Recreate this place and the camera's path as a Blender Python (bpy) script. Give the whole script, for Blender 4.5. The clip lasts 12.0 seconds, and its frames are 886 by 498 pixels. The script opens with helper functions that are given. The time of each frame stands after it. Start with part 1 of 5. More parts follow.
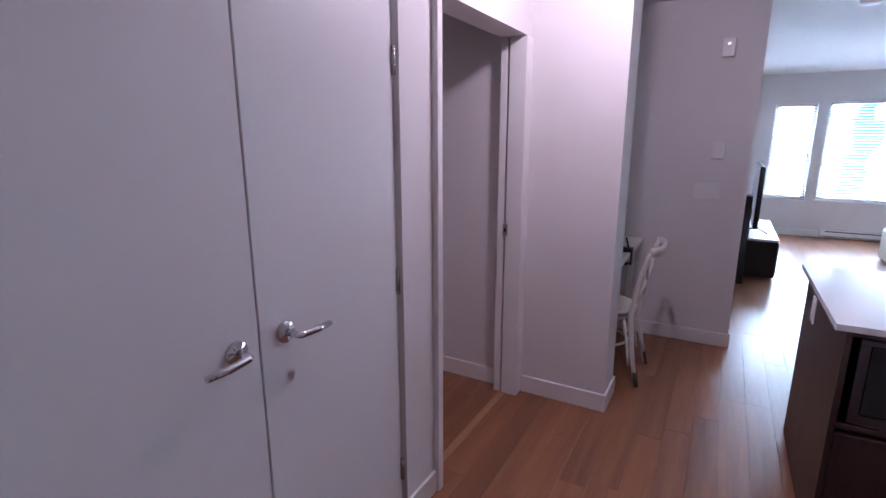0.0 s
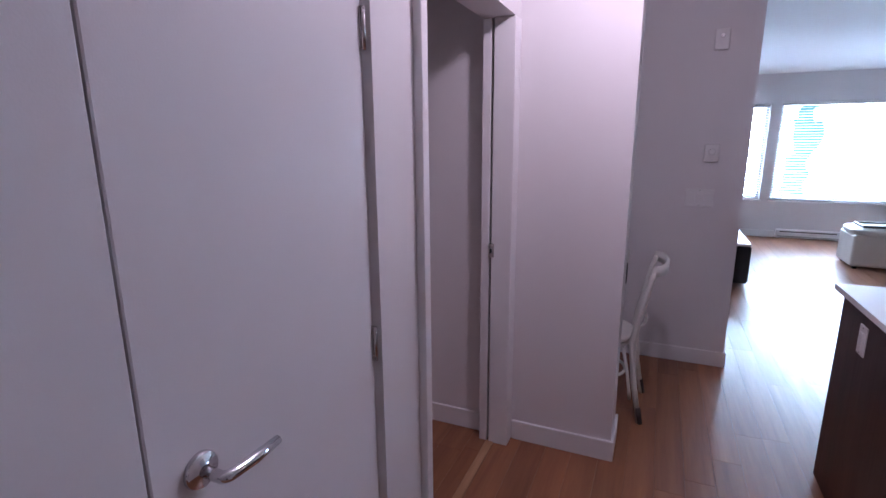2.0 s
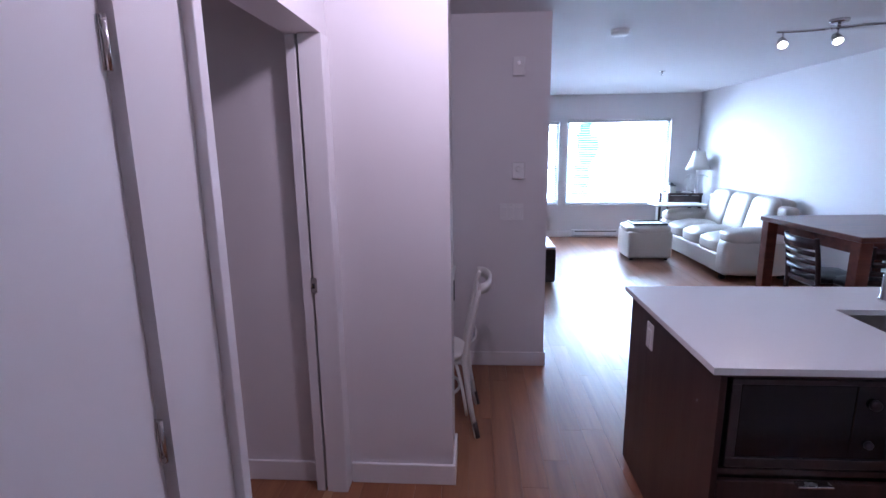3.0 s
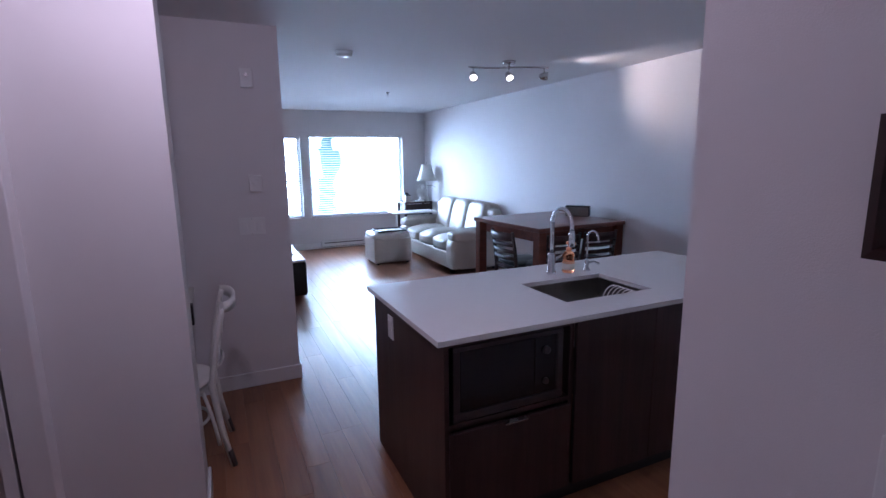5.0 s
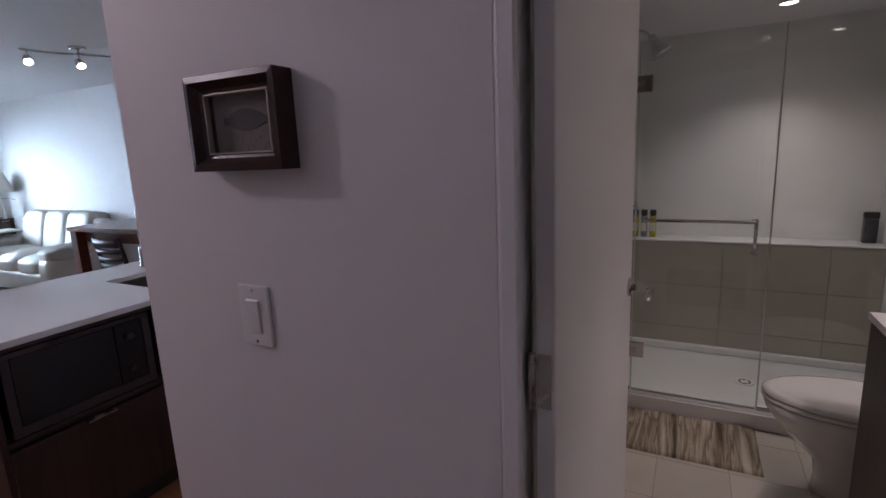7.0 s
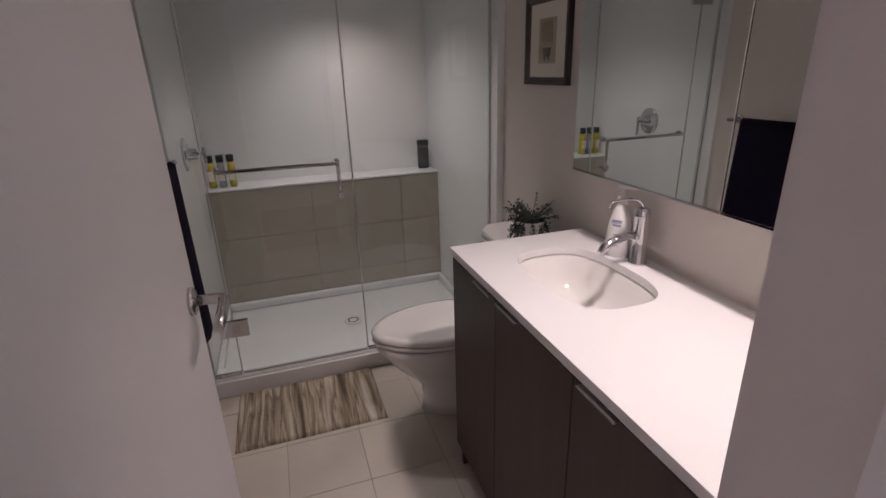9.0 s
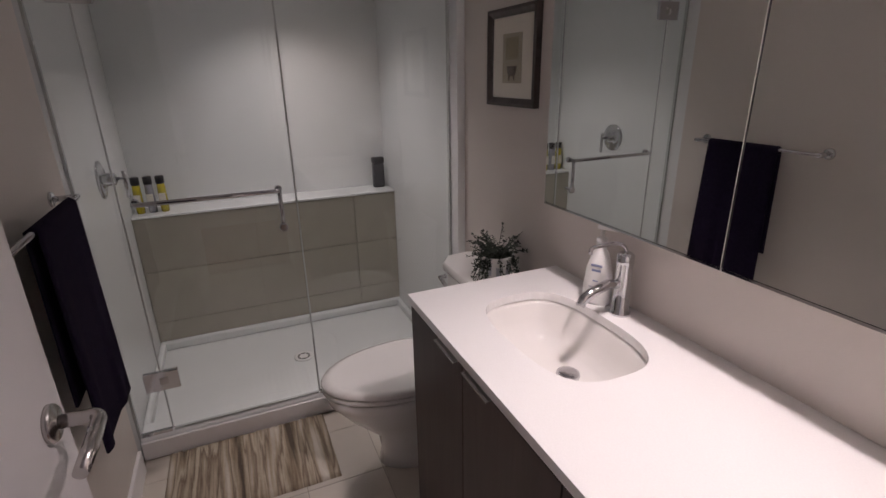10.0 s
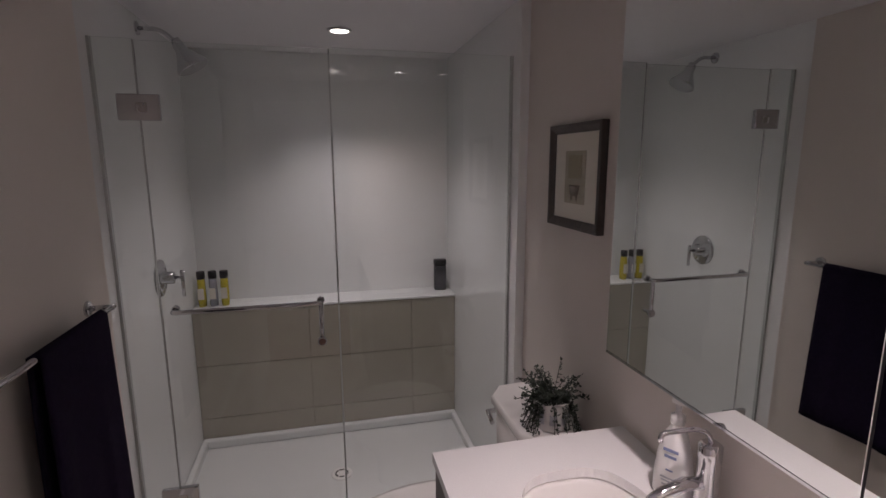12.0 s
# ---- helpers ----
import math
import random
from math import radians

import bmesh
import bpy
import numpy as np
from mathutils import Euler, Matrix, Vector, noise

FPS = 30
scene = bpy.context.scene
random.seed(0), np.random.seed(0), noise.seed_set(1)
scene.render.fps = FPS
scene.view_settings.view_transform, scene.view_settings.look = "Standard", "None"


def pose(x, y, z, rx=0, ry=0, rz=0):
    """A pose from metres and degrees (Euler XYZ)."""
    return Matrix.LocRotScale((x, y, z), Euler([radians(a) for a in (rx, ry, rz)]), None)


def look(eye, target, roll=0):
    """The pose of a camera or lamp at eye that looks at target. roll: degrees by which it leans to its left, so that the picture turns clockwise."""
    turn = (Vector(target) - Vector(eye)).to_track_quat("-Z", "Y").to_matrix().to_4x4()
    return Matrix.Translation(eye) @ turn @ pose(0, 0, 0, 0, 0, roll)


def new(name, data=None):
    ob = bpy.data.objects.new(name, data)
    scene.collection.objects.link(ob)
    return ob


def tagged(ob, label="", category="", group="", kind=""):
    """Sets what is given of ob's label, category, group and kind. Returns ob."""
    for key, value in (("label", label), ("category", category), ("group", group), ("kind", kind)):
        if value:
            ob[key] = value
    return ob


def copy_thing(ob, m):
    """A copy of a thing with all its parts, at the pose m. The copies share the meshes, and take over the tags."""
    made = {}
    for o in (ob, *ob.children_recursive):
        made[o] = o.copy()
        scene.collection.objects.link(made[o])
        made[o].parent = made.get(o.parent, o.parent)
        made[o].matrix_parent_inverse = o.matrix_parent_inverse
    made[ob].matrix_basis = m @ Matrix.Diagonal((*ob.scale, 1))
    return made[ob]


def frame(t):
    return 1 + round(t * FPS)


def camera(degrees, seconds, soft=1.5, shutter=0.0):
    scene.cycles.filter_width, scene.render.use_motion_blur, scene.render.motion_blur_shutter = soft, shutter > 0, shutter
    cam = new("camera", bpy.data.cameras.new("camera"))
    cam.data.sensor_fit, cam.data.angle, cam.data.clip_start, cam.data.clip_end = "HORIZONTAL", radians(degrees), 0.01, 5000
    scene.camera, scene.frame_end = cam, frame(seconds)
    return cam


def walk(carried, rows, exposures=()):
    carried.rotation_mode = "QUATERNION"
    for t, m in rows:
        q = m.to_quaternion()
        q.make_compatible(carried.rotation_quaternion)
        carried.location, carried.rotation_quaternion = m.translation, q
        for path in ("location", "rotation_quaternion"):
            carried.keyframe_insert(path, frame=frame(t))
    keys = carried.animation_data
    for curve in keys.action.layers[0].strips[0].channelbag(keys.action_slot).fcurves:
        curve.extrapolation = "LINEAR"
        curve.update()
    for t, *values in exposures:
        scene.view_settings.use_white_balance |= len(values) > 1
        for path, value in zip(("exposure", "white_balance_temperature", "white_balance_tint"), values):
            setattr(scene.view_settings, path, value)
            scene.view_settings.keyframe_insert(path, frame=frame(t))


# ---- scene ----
cam = camera(83.9, 12.0)
PATH = [
    (0, (0.373, -0.052, 1.527), (-0.592, 1.642, 1.083), -0.1),
    (0.5, (0.317, 0.039, 1.527), (-0.808, 1.629, 1.076), -0.1),
    (1, (0.207, 0.101, 1.514), (-0.981, 1.642, 1.053), -0.4),
    (1.5, (0.044, 0.199, 1.525), (-1.005, 1.837, 1.059), -0.3),
    (2, (0.022, 0.342, 1.528), (-0.762, 2.13, 1.093), -0.4),
    (2.5, (0.022, 0.455, 1.576), (-0.455, 2.351, 1.151), -0.7),
    (3, (0.015, 0.498, 1.587), (-0.116, 2.453, 1.186), -0.8),
    (3.5, (0.023, 0.5, 1.592), (0.192, 2.454, 1.202), -0.6),
    (5.5, (0.059, 0.271, 1.557), (1.085, 1.951, 1.202), -1.2),
    (6, (0.06, 0.118, 1.534), (1.315, 1.633, 1.177), -1.7),
    (6.5, (0.077, -0.011, 1.51), (1.593, 1.243, 1.151), -2.0),
    (7, (0.117, -0.092, 1.475), (1.865, 0.802, 1.093), -2.5),
    (7.5, (0.228, -0.086, 1.447), (2.103, 0.426, 0.977), -2.7),
    (9.3, (0.745, -0.161, 1.462), (2.508, -0.811, 0.776), -1.3),
    (9.5, (0.795, -0.184, 1.459), (2.557, -0.845, 0.781), -1.0),
    (10, (0.884, -0.218, 1.506), (2.618, -0.953, 0.833), -1.1),
    (10.5, (0.971, -0.326, 1.535), (2.714, -1.087, 0.917), -1.1),
    (11, (1.031, -0.431, 1.562), (2.793, -1.206, 1.017), -0.8),
    (11.5, (1.07, -0.437, 1.582), (2.882, -1.149, 1.121), -0.4),
    (12, (1.061, -0.406, 1.6), (2.976, -0.861, 1.247), -0.2),
]
walk(cam, [(t, look(eye, target, roll)) for t, eye, target, roll in PATH],
     exposures=[(0.0, 0.28, 6100, 22), (1.5, 0.1, 6100, 22), (2.5, 0.1, 5850, 23), (3.5, 0.08, 5700, 24), (5.5, -0.6, 5750, 22), (7.0, -0.45, 6500, 16), (7.6, -0.18, 7000, 14),
                (9.3, 0.07, 6450, 15), (10.5, 0.06, 6420, 14), (12.0, -0.15, 6420, 17)])

# ---- world and light ----
world = bpy.data.worlds.new("world")
scene.world = world
world.use_nodes = True
wn = world.node_tree.nodes
sky = wn.new("ShaderNodeTexSky")
sky.sky_type, sky.sun_disc = 'NISHITA', False
sky.sun_elevation, sky.sun_rotation = radians(50), radians(200)
world.node_tree.links.new(sky.outputs[0], wn["Background"].inputs[0])
wn["Background"].inputs[1].default_value = 0.12


def spot_lamp(name, eye, target, watts, color, angle, blend=0.5, radius=0.04):
    d = bpy.data.lights.new(name, 'SPOT')
    d.energy, d.color, d.spot_size, d.spot_blend, d.shadow_soft_size = watts, color, radians(angle), blend, radius
    ob = new(name, d)
    ob.matrix_world = look(eye, target)
    return ob


WARM = (1.0, 0.84, 0.72)
spot_lamp("vanity_downlight_lamp", (1.38, -0.92, 2.15), (1.38, -0.92, 0), 58, (1.0, 0.86, 0.83), 104, 0.95, 0.05)
spot_lamp("shower_downlight_lamp", (3.46, -0.50, 2.15), (3.46, -0.50, 0), 29, (1.0, 0.90, 0.87), 112, 1.0, 0.05)
hall_d = bpy.data.lights.new("hall_lamp", 'POINT')
hall_d.energy, hall_d.color, hall_d.shadow_soft_size = 24, (1.0, 0.86, 0.98), 0.06
new("hall_lamp", hall_d).location = (-0.02, 1.95, 2.335)


SKY_GLOW, TREE_X = 56.0, 2.72   # brightness outside the windows, and where the trees stand


# ---- materials ----
def mat(name, color, rough=0.5, metal=0.0, scale=8.0, var=0.06, bump=0.0, bscale=200.0, coat=0.0, rand=0.0, stretch=(1, 1, 1), color2=None, spec=0.5):
    """Paint, stone, metal and cloth: two scales of noise on colour, fine bump, and a shift for each object."""
    m = bpy.data.materials.new(name)
    m.use_nodes = True
    nt = m.node_tree
    n, l = nt.nodes, nt.links
    b = n["Principled BSDF"]
    b.inputs["Roughness"].default_value = rough
    b.inputs["Metallic"].default_value = metal
    b.inputs["Coat Weight"].default_value = coat
    b.inputs["Coat Roughness"].default_value = 0.08
    b.inputs["Specular IOR Level"].default_value = spec
    tc = n.new("ShaderNodeTexCoord")
    mp = n.new("ShaderNodeMapping")
    mp.inputs["Scale"].default_value = stretch
    l.new(tc.outputs["Object"], mp.inputs[0])
    ns = n.new("ShaderNodeTexNoise")
    ns.inputs["Scale"].default_value, ns.inputs["Detail"].default_value = scale, 6
    l.new(mp.outputs[0], ns.inputs["Vector"])
    ramp = n.new("ShaderNodeMix")
    ramp.data_type = 'RGBA'
    c2 = color2 or tuple(c * (1 - 2.2 * var) for c in color)
    ramp.inputs["A"].default_value = (*[min(1, c * (1 + var)) for c in color], 1)
    ramp.inputs["B"].default_value = (*c2, 1)
    l.new(ns.outputs["Fac"], ramp.inputs["Factor"])
    last = ramp.outputs["Result"]
    if rand:
        oi = n.new("ShaderNodeObjectInfo")
        hsv = n.new("ShaderNodeHueSaturation")
        mr = n.new("ShaderNodeMapRange")
        mr.inputs["To Min"].default_value, mr.inputs["To Max"].default_value = 1 - rand, 1 + rand
        l.new(oi.outputs["Random"], mr.inputs["Value"])
        l.new(mr.outputs[0], hsv.inputs["Value"])
        l.new(last, hsv.inputs["Color"])
        last = hsv.outputs["Color"]
    l.new(last, b.inputs["Base Color"])
    rr = n.new("ShaderNodeMapRange")
    rr.inputs["To Min"].default_value, rr.inputs["To Max"].default_value = max(0, rough - 0.06 * min(1, rough * 4)), min(1, rough + 0.06 * min(1, rough * 4))
    l.new(ns.outputs["Fac"], rr.inputs["Value"])
    l.new(rr.outputs[0], b.inputs["Roughness"])
    if bump:
        nb = n.new("ShaderNodeTexNoise")
        nb.inputs["Scale"].default_value, nb.inputs["Detail"].default_value = bscale, 3
        l.new(mp.outputs[0], nb.inputs["Vector"])
        bp = n.new("ShaderNodeBump")
        bp.inputs["Strength"].default_value, bp.inputs["Distance"].default_value = bump, 0.002
        l.new(nb.outputs["Fac"], bp.inputs["Height"])
        l.new(bp.outputs[0], b.inputs["Normal"])
    return m


def wood(name, light, dark, rough=0.35, along=1, rand=0.12, coat=0.0, fine=1.0, island=False, relief=0.03):
    """Wood with grain along one axis of the piece."""
    m = bpy.data.materials.new(name)
    m.use_nodes = True
    n, l = m.node_tree.nodes, m.node_tree.links
    b = n["Principled BSDF"]
    tc, mp, oi = n.new("ShaderNodeTexCoord"), n.new("ShaderNodeMapping"), n.new("ShaderNodeObjectInfo")
    sc = [14.0 * fine, 14.0 * fine, 14.0 * fine]
    sc[along] = 0.9 * fine
    mp.inputs["Scale"].default_value = sc
    rnd = oi.outputs["Random"]
    if island:
        rnd = n.new("ShaderNodeNewGeometry").outputs["Random Per Island"]
    off = n.new("ShaderNodeVectorMath")
    off.operation = 'MULTIPLY_ADD'
    cmb = n.new("ShaderNodeCombineXYZ")
    for i in range(3):
        l.new(rnd, cmb.inputs[i])
    off.inputs[1].default_value = (37, 53, 29)
    l.new(cmb.outputs[0], off.inputs[0])
    l.new(tc.outputs["Object"], off.inputs[2])
    l.new(off.outputs[0], mp.inputs[0])
    g1, g2 = n.new("ShaderNodeTexNoise"), n.new("ShaderNodeTexNoise")
    g1.inputs["Scale"].default_value, g1.inputs["Detail"].default_value, g1.inputs["Distortion"].default_value = 1.0, 8, 0.6
    g2.inputs["Scale"].default_value, g2.inputs["Detail"].default_value = 6.0, 4
    l.new(mp.outputs[0], g1.inputs["Vector"])
    l.new(mp.outputs[0], g2.inputs["Vector"])
    mx = n.new("ShaderNodeMath")
    mx.operation = 'MULTIPLY_ADD'
    mx.inputs[1].default_value = 0.35
    l.new(g2.outputs["Fac"], mx.inputs[0])
    l.new(g1.outputs["Fac"], mx.inputs[2])
    ramp = n.new("ShaderNodeValToRGB")
    ramp.color_ramp.elements[0].position, ramp.color_ramp.elements[1].position = 0.42, 0.88
    ramp.color_ramp.elements[0].color, ramp.color_ramp.elements[1].color = (*light, 1), (*dark, 1)
    l.new(mx.outputs[0], ramp.inputs[0])
    hsv, mr = n.new("ShaderNodeHueSaturation"), n.new("ShaderNodeMapRange")
    mr.inputs["To Min"].default_value, mr.inputs["To Max"].default_value = 1 - rand, 1 + rand
    l.new(rnd, mr.inputs["Value"])
    l.new(mr.outputs[0], hsv.inputs["Value"])
    l.new(ramp.outputs[0], hsv.inputs["Color"])
    l.new(hsv.outputs[0], b.inputs["Base Color"])
    rr = n.new("ShaderNodeMapRange")
    rr.inputs["To Min"].default_value, rr.inputs["To Max"].default_value = rough - 0.02, rough + 0.05
    l.new(g2.outputs["Fac"], rr.inputs["Value"])
    l.new(rr.outputs[0], b.inputs["Roughness"])
    b.inputs["Coat Weight"].default_value = coat
    if relief:
        bp = n.new("ShaderNodeBump")
        bp.inputs["Strength"].default_value, bp.inputs["Distance"].default_value = relief, 0.0005
        l.new(g2.outputs["Fac"], bp.inputs["Height"])
        l.new(bp.outputs[0], b.inputs["Normal"])
    return m


def glow(name, color, strength):
    m = bpy.data.materials.new(name)
    m.use_nodes = True
    b = m.node_tree.nodes["Principled BSDF"]
    b.inputs["Base Color"].default_value = (*color, 1)
    b.inputs["Emission Color"].default_value = (*color, 1)
    b.inputs["Emission Strength"].default_value = strength
    return m


def clear(name, color, rough=0.0, ior=1.45):
    m = bpy.data.materials.new(name)
    m.use_nodes = True
    b = m.node_tree.nodes["Principled BSDF"]
    b.inputs["Base Color"].default_value = (*color, 1)
    b.inputs["Transmission Weight"].default_value, b.inputs["Roughness"].default_value, b.inputs["IOR"].default_value = 1.0, rough, ior
    return m


def thin_glass(name):
    """A clear pane with parallel faces: straight through, with a faint mirror image."""
    m = bpy.data.materials.new(name)
    m.use_nodes = True
    n, l = m.node_tree.nodes, m.node_tree.links
    tr, gl, mx = n.new("ShaderNodeBsdfTransparent"), n.new("ShaderNodeBsdfGlossy"), n.new("ShaderNodeMixShader")
    gl.inputs["Roughness"].default_value = 0.01
    mx.inputs[0].default_value = 0.035
    l.new(tr.outputs[0], mx.inputs[1])
    l.new(gl.outputs[0], mx.inputs[2])
    l.new(mx.outputs[0], n["Material Output"].inputs[0])
    return m


WALL = mat("wall_paint", (0.74, 0.71, 0.71), 0.62, scale=1.4, var=0.015, bump=0.25, bscale=420)
CEIL = mat("ceiling_paint", (0.78, 0.77, 0.78), 0.8, scale=1.2, var=0.012, bump=0.3, bscale=300)
BATHWALL = mat("bathroom_paint", (0.66, 0.61, 0.57), 0.5, scale=1.4, var=0.015, bump=0.2, bscale=420)
TRIM = mat("trim_paint", (0.80, 0.78, 0.78), 0.35, scale=3, var=0.012, bump=0.05, bscale=150)
DOORP = mat("door_paint", (0.76, 0.74, 0.75), 0.42, scale=2.5, var=0.012, bump=0.1, bscale=260)
PLASTIC = mat("white_plastic", (0.80, 0.79, 0.78), 0.35, scale=20, var=0.01)
PLANK = wood("floor_wood", (0.32, 0.130, 0.058), (0.20, 0.076, 0.034), 0.29, 1, 0.14, relief=0.0)
PLANK_FAR = wood("floor_wood_joined", (0.30, 0.125, 0.062), (0.21, 0.080, 0.038), 0.31, 1, 0.09, island=True, relief=0.0)
GAPS = mat("floor_underlay", (0.10, 0.042, 0.022), 0.8)
OAKSTRIP = wood("threshold_wood", (0.46, 0.26, 0.14), (0.33, 0.17, 0.08), 0.35, 1, 0.05)
ESPRESSO = wood("dark_laminate", (0.060, 0.030, 0.028), (0.028, 0.013, 0.013), 0.38, 2, 0.05)
VANWOOD = wood("vanity_laminate", (0.068, 0.040, 0.037), (0.048, 0.027, 0.025), 0.46, 2, 0.04)
CHERRY = wood("dining_wood", (0.20, 0.052, 0.026), (0.10, 0.024, 0.014), 0.3, 0, 0.05, coat=0.3)
QUARTZ = mat("white_quartz", (0.83, 0.82, 0.82), 0.16, scale=260, var=0.03, coat=0.0)
CHROME = mat("chrome", (0.64, 0.64, 0.66), 0.08, 1.0, scale=4, var=0.01)
NICKEL = mat("satin_nickel", (0.56, 0.54, 0.53), 0.26, 1.0, scale=30, var=0.03, bump=0.05, bscale=600)
STEEL = mat("sink_steel", (0.40, 0.39, 0.37), 0.30, 1.0, scale=40, var=0.05, stretch=(1, 12, 1))
CERAMIC = mat("white_ceramic", (0.82, 0.80, 0.78), 0.10, scale=3, var=0.01, coat=0.4)
ACRYLIC = mat("shower_acrylic", (0.78, 0.79, 0.79), 0.085, scale=1.5, var=0.012)
TILE = mat("beige_tile", (0.40, 0.37, 0.315), 0.22, scale=9, var=0.05, bump=0.06, bscale=60, rand=0.03)
FTILE = mat("floor_tile", (0.56, 0.51, 0.45), 0.30, scale=7, var=0.05, bump=0.08, bscale=70, rand=0.03)
GROUT = mat("grout", (0.36, 0.325, 0.275), 0.85, scale=60, var=0.08)
TOWEL = mat("navy_towel", (0.016, 0.010, 0.028), 0.95, scale=60, var=0.2, bump=1.0, bscale=420, spec=0.1)
LEATHER = mat("cream_leather", (0.60, 0.55, 0.50), 0.36, scale=5, var=0.06, bump=0.35, bscale=90)
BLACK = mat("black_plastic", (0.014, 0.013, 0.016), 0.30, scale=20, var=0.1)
SCREEN = mat("dark_screen", (0.012, 0.013, 0.02), 0.08, scale=3, var=0.05)
DARKGLASS = mat("microwave_glass", (0.010, 0.009, 0.012), 0.12, scale=3, var=0.05)
FRAMEWOOD = wood("picture_frame_wood", (0.040, 0.012, 0.009), (0.020, 0.007, 0.006), 0.28, 1, 0.03, coat=0.15, fine=1.5)
GREYWOOD = wood("grey_frame_wood", (0.085, 0.066, 0.060), (0.045, 0.034, 0.032), 0.5, 2, 0.03, fine=3)
SILVER = mat("silver_fillet", (0.62, 0.56, 0.50), 0.3, 1.0, scale=60, var=0.08)
PAPER = mat("mat_board", (0.70, 0.66, 0.58), 0.85, scale=90, var=0.02)
GLASS = clear("shower_glass", (0.965, 0.99, 0.975))
PANE = thin_glass("window_glass")
MIRROR = mat("mirror_silver", (0.86, 0.88, 0.87), 0.012, 1.0, scale=1, var=0.0)
WHITEWOOD = mat("white_painted_wood", (0.78, 0.76, 0.72), 0.4, scale=12, var=0.03, bump=0.1, bscale=60)
BLIND = mat("blind_slat", (0.84, 0.84, 0.84), 0.45, scale=6, var=0.01)
LENS = glow("lamp_lens", (1.0, 0.93, 0.84), 14)
SHADE = mat("lamp_shade_cloth", (0.80, 0.78, 0.72), 0.9, scale=60, var=0.03, bump=0.3, bscale=300)
LEAF = mat("plant_leaf", (0.028, 0.040, 0.026), 0.5, scale=30, var=0.3)


# ---- mesh helpers ----
def add_box(bm, x0, y0, z0, x1, y1, z1, bevel=0.0, seg=1):
    x0, x1, y0, y1, z0, z1 = min(x0, x1), max(x0, x1), min(y0, y1), max(y0, y1), min(z0, z1), max(z0, z1)
    r = bmesh.ops.create_cube(bm, size=1.0, matrix=Matrix.Translation(((x0 + x1) / 2, (y0 + y1) / 2, (z0 + z1) / 2)) @ Matrix.Diagonal((x1 - x0, y1 - y0, z1 - z0, 1)))
    if bevel:
        es = list({e for v in r["verts"] for e in v.link_edges})
        bmesh.ops.bevel(bm, geom=es, offset=bevel, segments=seg, affect='EDGES', profile=0.5)
    return bm


def box(x0, y0, z0, x1, y1, z1, bevel=0.0, seg=1):
    return add_box(bmesh.new(), x0, y0, z0, x1, y1, z1, bevel, seg)


def add_tube(bm, pts, r, n=12, closed=False):
    """A round bar along points; r is one radius, or one for each point."""
    pts = [Vector(p) for p in pts]
    rs = r if isinstance(r, (list, tuple)) else [r] * len(pts)
    rings, up = [], None
    for i, p in enumerate(pts):
        a, c = pts[max(0, i - 1)], pts[min(len(pts) - 1, i + 1)]
        if closed:
            a, c = pts[i - 1], pts[(i + 1) % len(pts)]
        d = (c - a).normalized()
        if up is None:
            up = d.orthogonal().normalized()
        up = (up - d * up.dot(d)).normalized()
        side = d.cross(up)
        rings.append([bm.verts.new(p + (up * math.cos(2 * math.pi * k / n) + side * math.sin(2 * math.pi * k / n)) * rs[i]) for k in range(n)])
    for i in range(len(rings) - (0 if closed else 1)):
        a, b = rings[i], rings[(i + 1) % len(rings)]
        for k in range(n):
            bm.faces.new((a[k], a[(k + 1) % n], b[(k + 1) % n], b[k])).smooth = True
    if not closed:
        bm.faces.new(rings[0][::-1])
        bm.faces.new(rings[-1])
    return bm


def tube(pts, r, n=12, closed=False):
    return add_tube(bmesh.new(), pts, r, n, closed)


def arc(p0, p1, p2, n=8):
    """Points on a smooth bend from p0 over p1 to p2."""
    p0, p1, p2 = Vector(p0), Vector(p1), Vector(p2)
    return [p0 * (1 - t) ** 2 + p1 * 2 * t * (1 - t) + p2 * t * t for t in [i / n for i in range(n + 1)]]


def lathe(profile, n=24, m=None):
    """A turned shape: profile of (radius, height)."""
    bm = bmesh.new()
    rings = [[bm.verts.new((r * math.cos(2 * math.pi * k / n), r * math.sin(2 * math.pi * k / n), z)) for k in range(n)] for r, z in profile]
    for a, b in zip(rings, rings[1:]):
        for k in range(n):
            bm.faces.new((a[k], a[(k + 1) % n], b[(k + 1) % n], b[k])).smooth = True
    bm.faces.new(rings[0][::-1])
    bm.faces.new(rings[-1])
    if m:
        bm.transform(m)
    return bm


def loft(rings, cap=True):
    """A skin over closed rings of equal length."""
    bm = bmesh.new()
    rs = [[bm.verts.new(p) for p in ring] for ring in rings]
    n = len(rs[0])
    for a, b in zip(rs, rs[1:]):
        for k in range(n):
            bm.faces.new((a[k], a[(k + 1) % n], b[(k + 1) % n], b[k])).smooth = True
    if cap:
        bm.faces.new(rs[0][::-1])
        bm.faces.new(rs[-1])
    return bm


def mesh_of(name, bm, material):
    me = bpy.data.meshes.new(name)
    bmesh.ops.recalc_face_normals(bm, faces=bm.faces)
    bm.to_mesh(me)
    bm.free()
    me.materials.append(material)
    return me


def thing(name, label, category, at=(0, 0, 0), turn=0.0, group="", kind=""):
    ob = new(name)
    ob.empty_display_size = 0.05
    ob.matrix_basis = pose(*at, 0, 0, turn)
    return tagged(ob, label, category, group, kind)


def part(name, bm, material, parent, label="", m=None):
    ob = new(name, mesh_of(name, bm, material))
    ob.parent = parent
    if m is not None:
        ob.matrix_basis = m
    if label:
        ob["label"] = label
    return ob


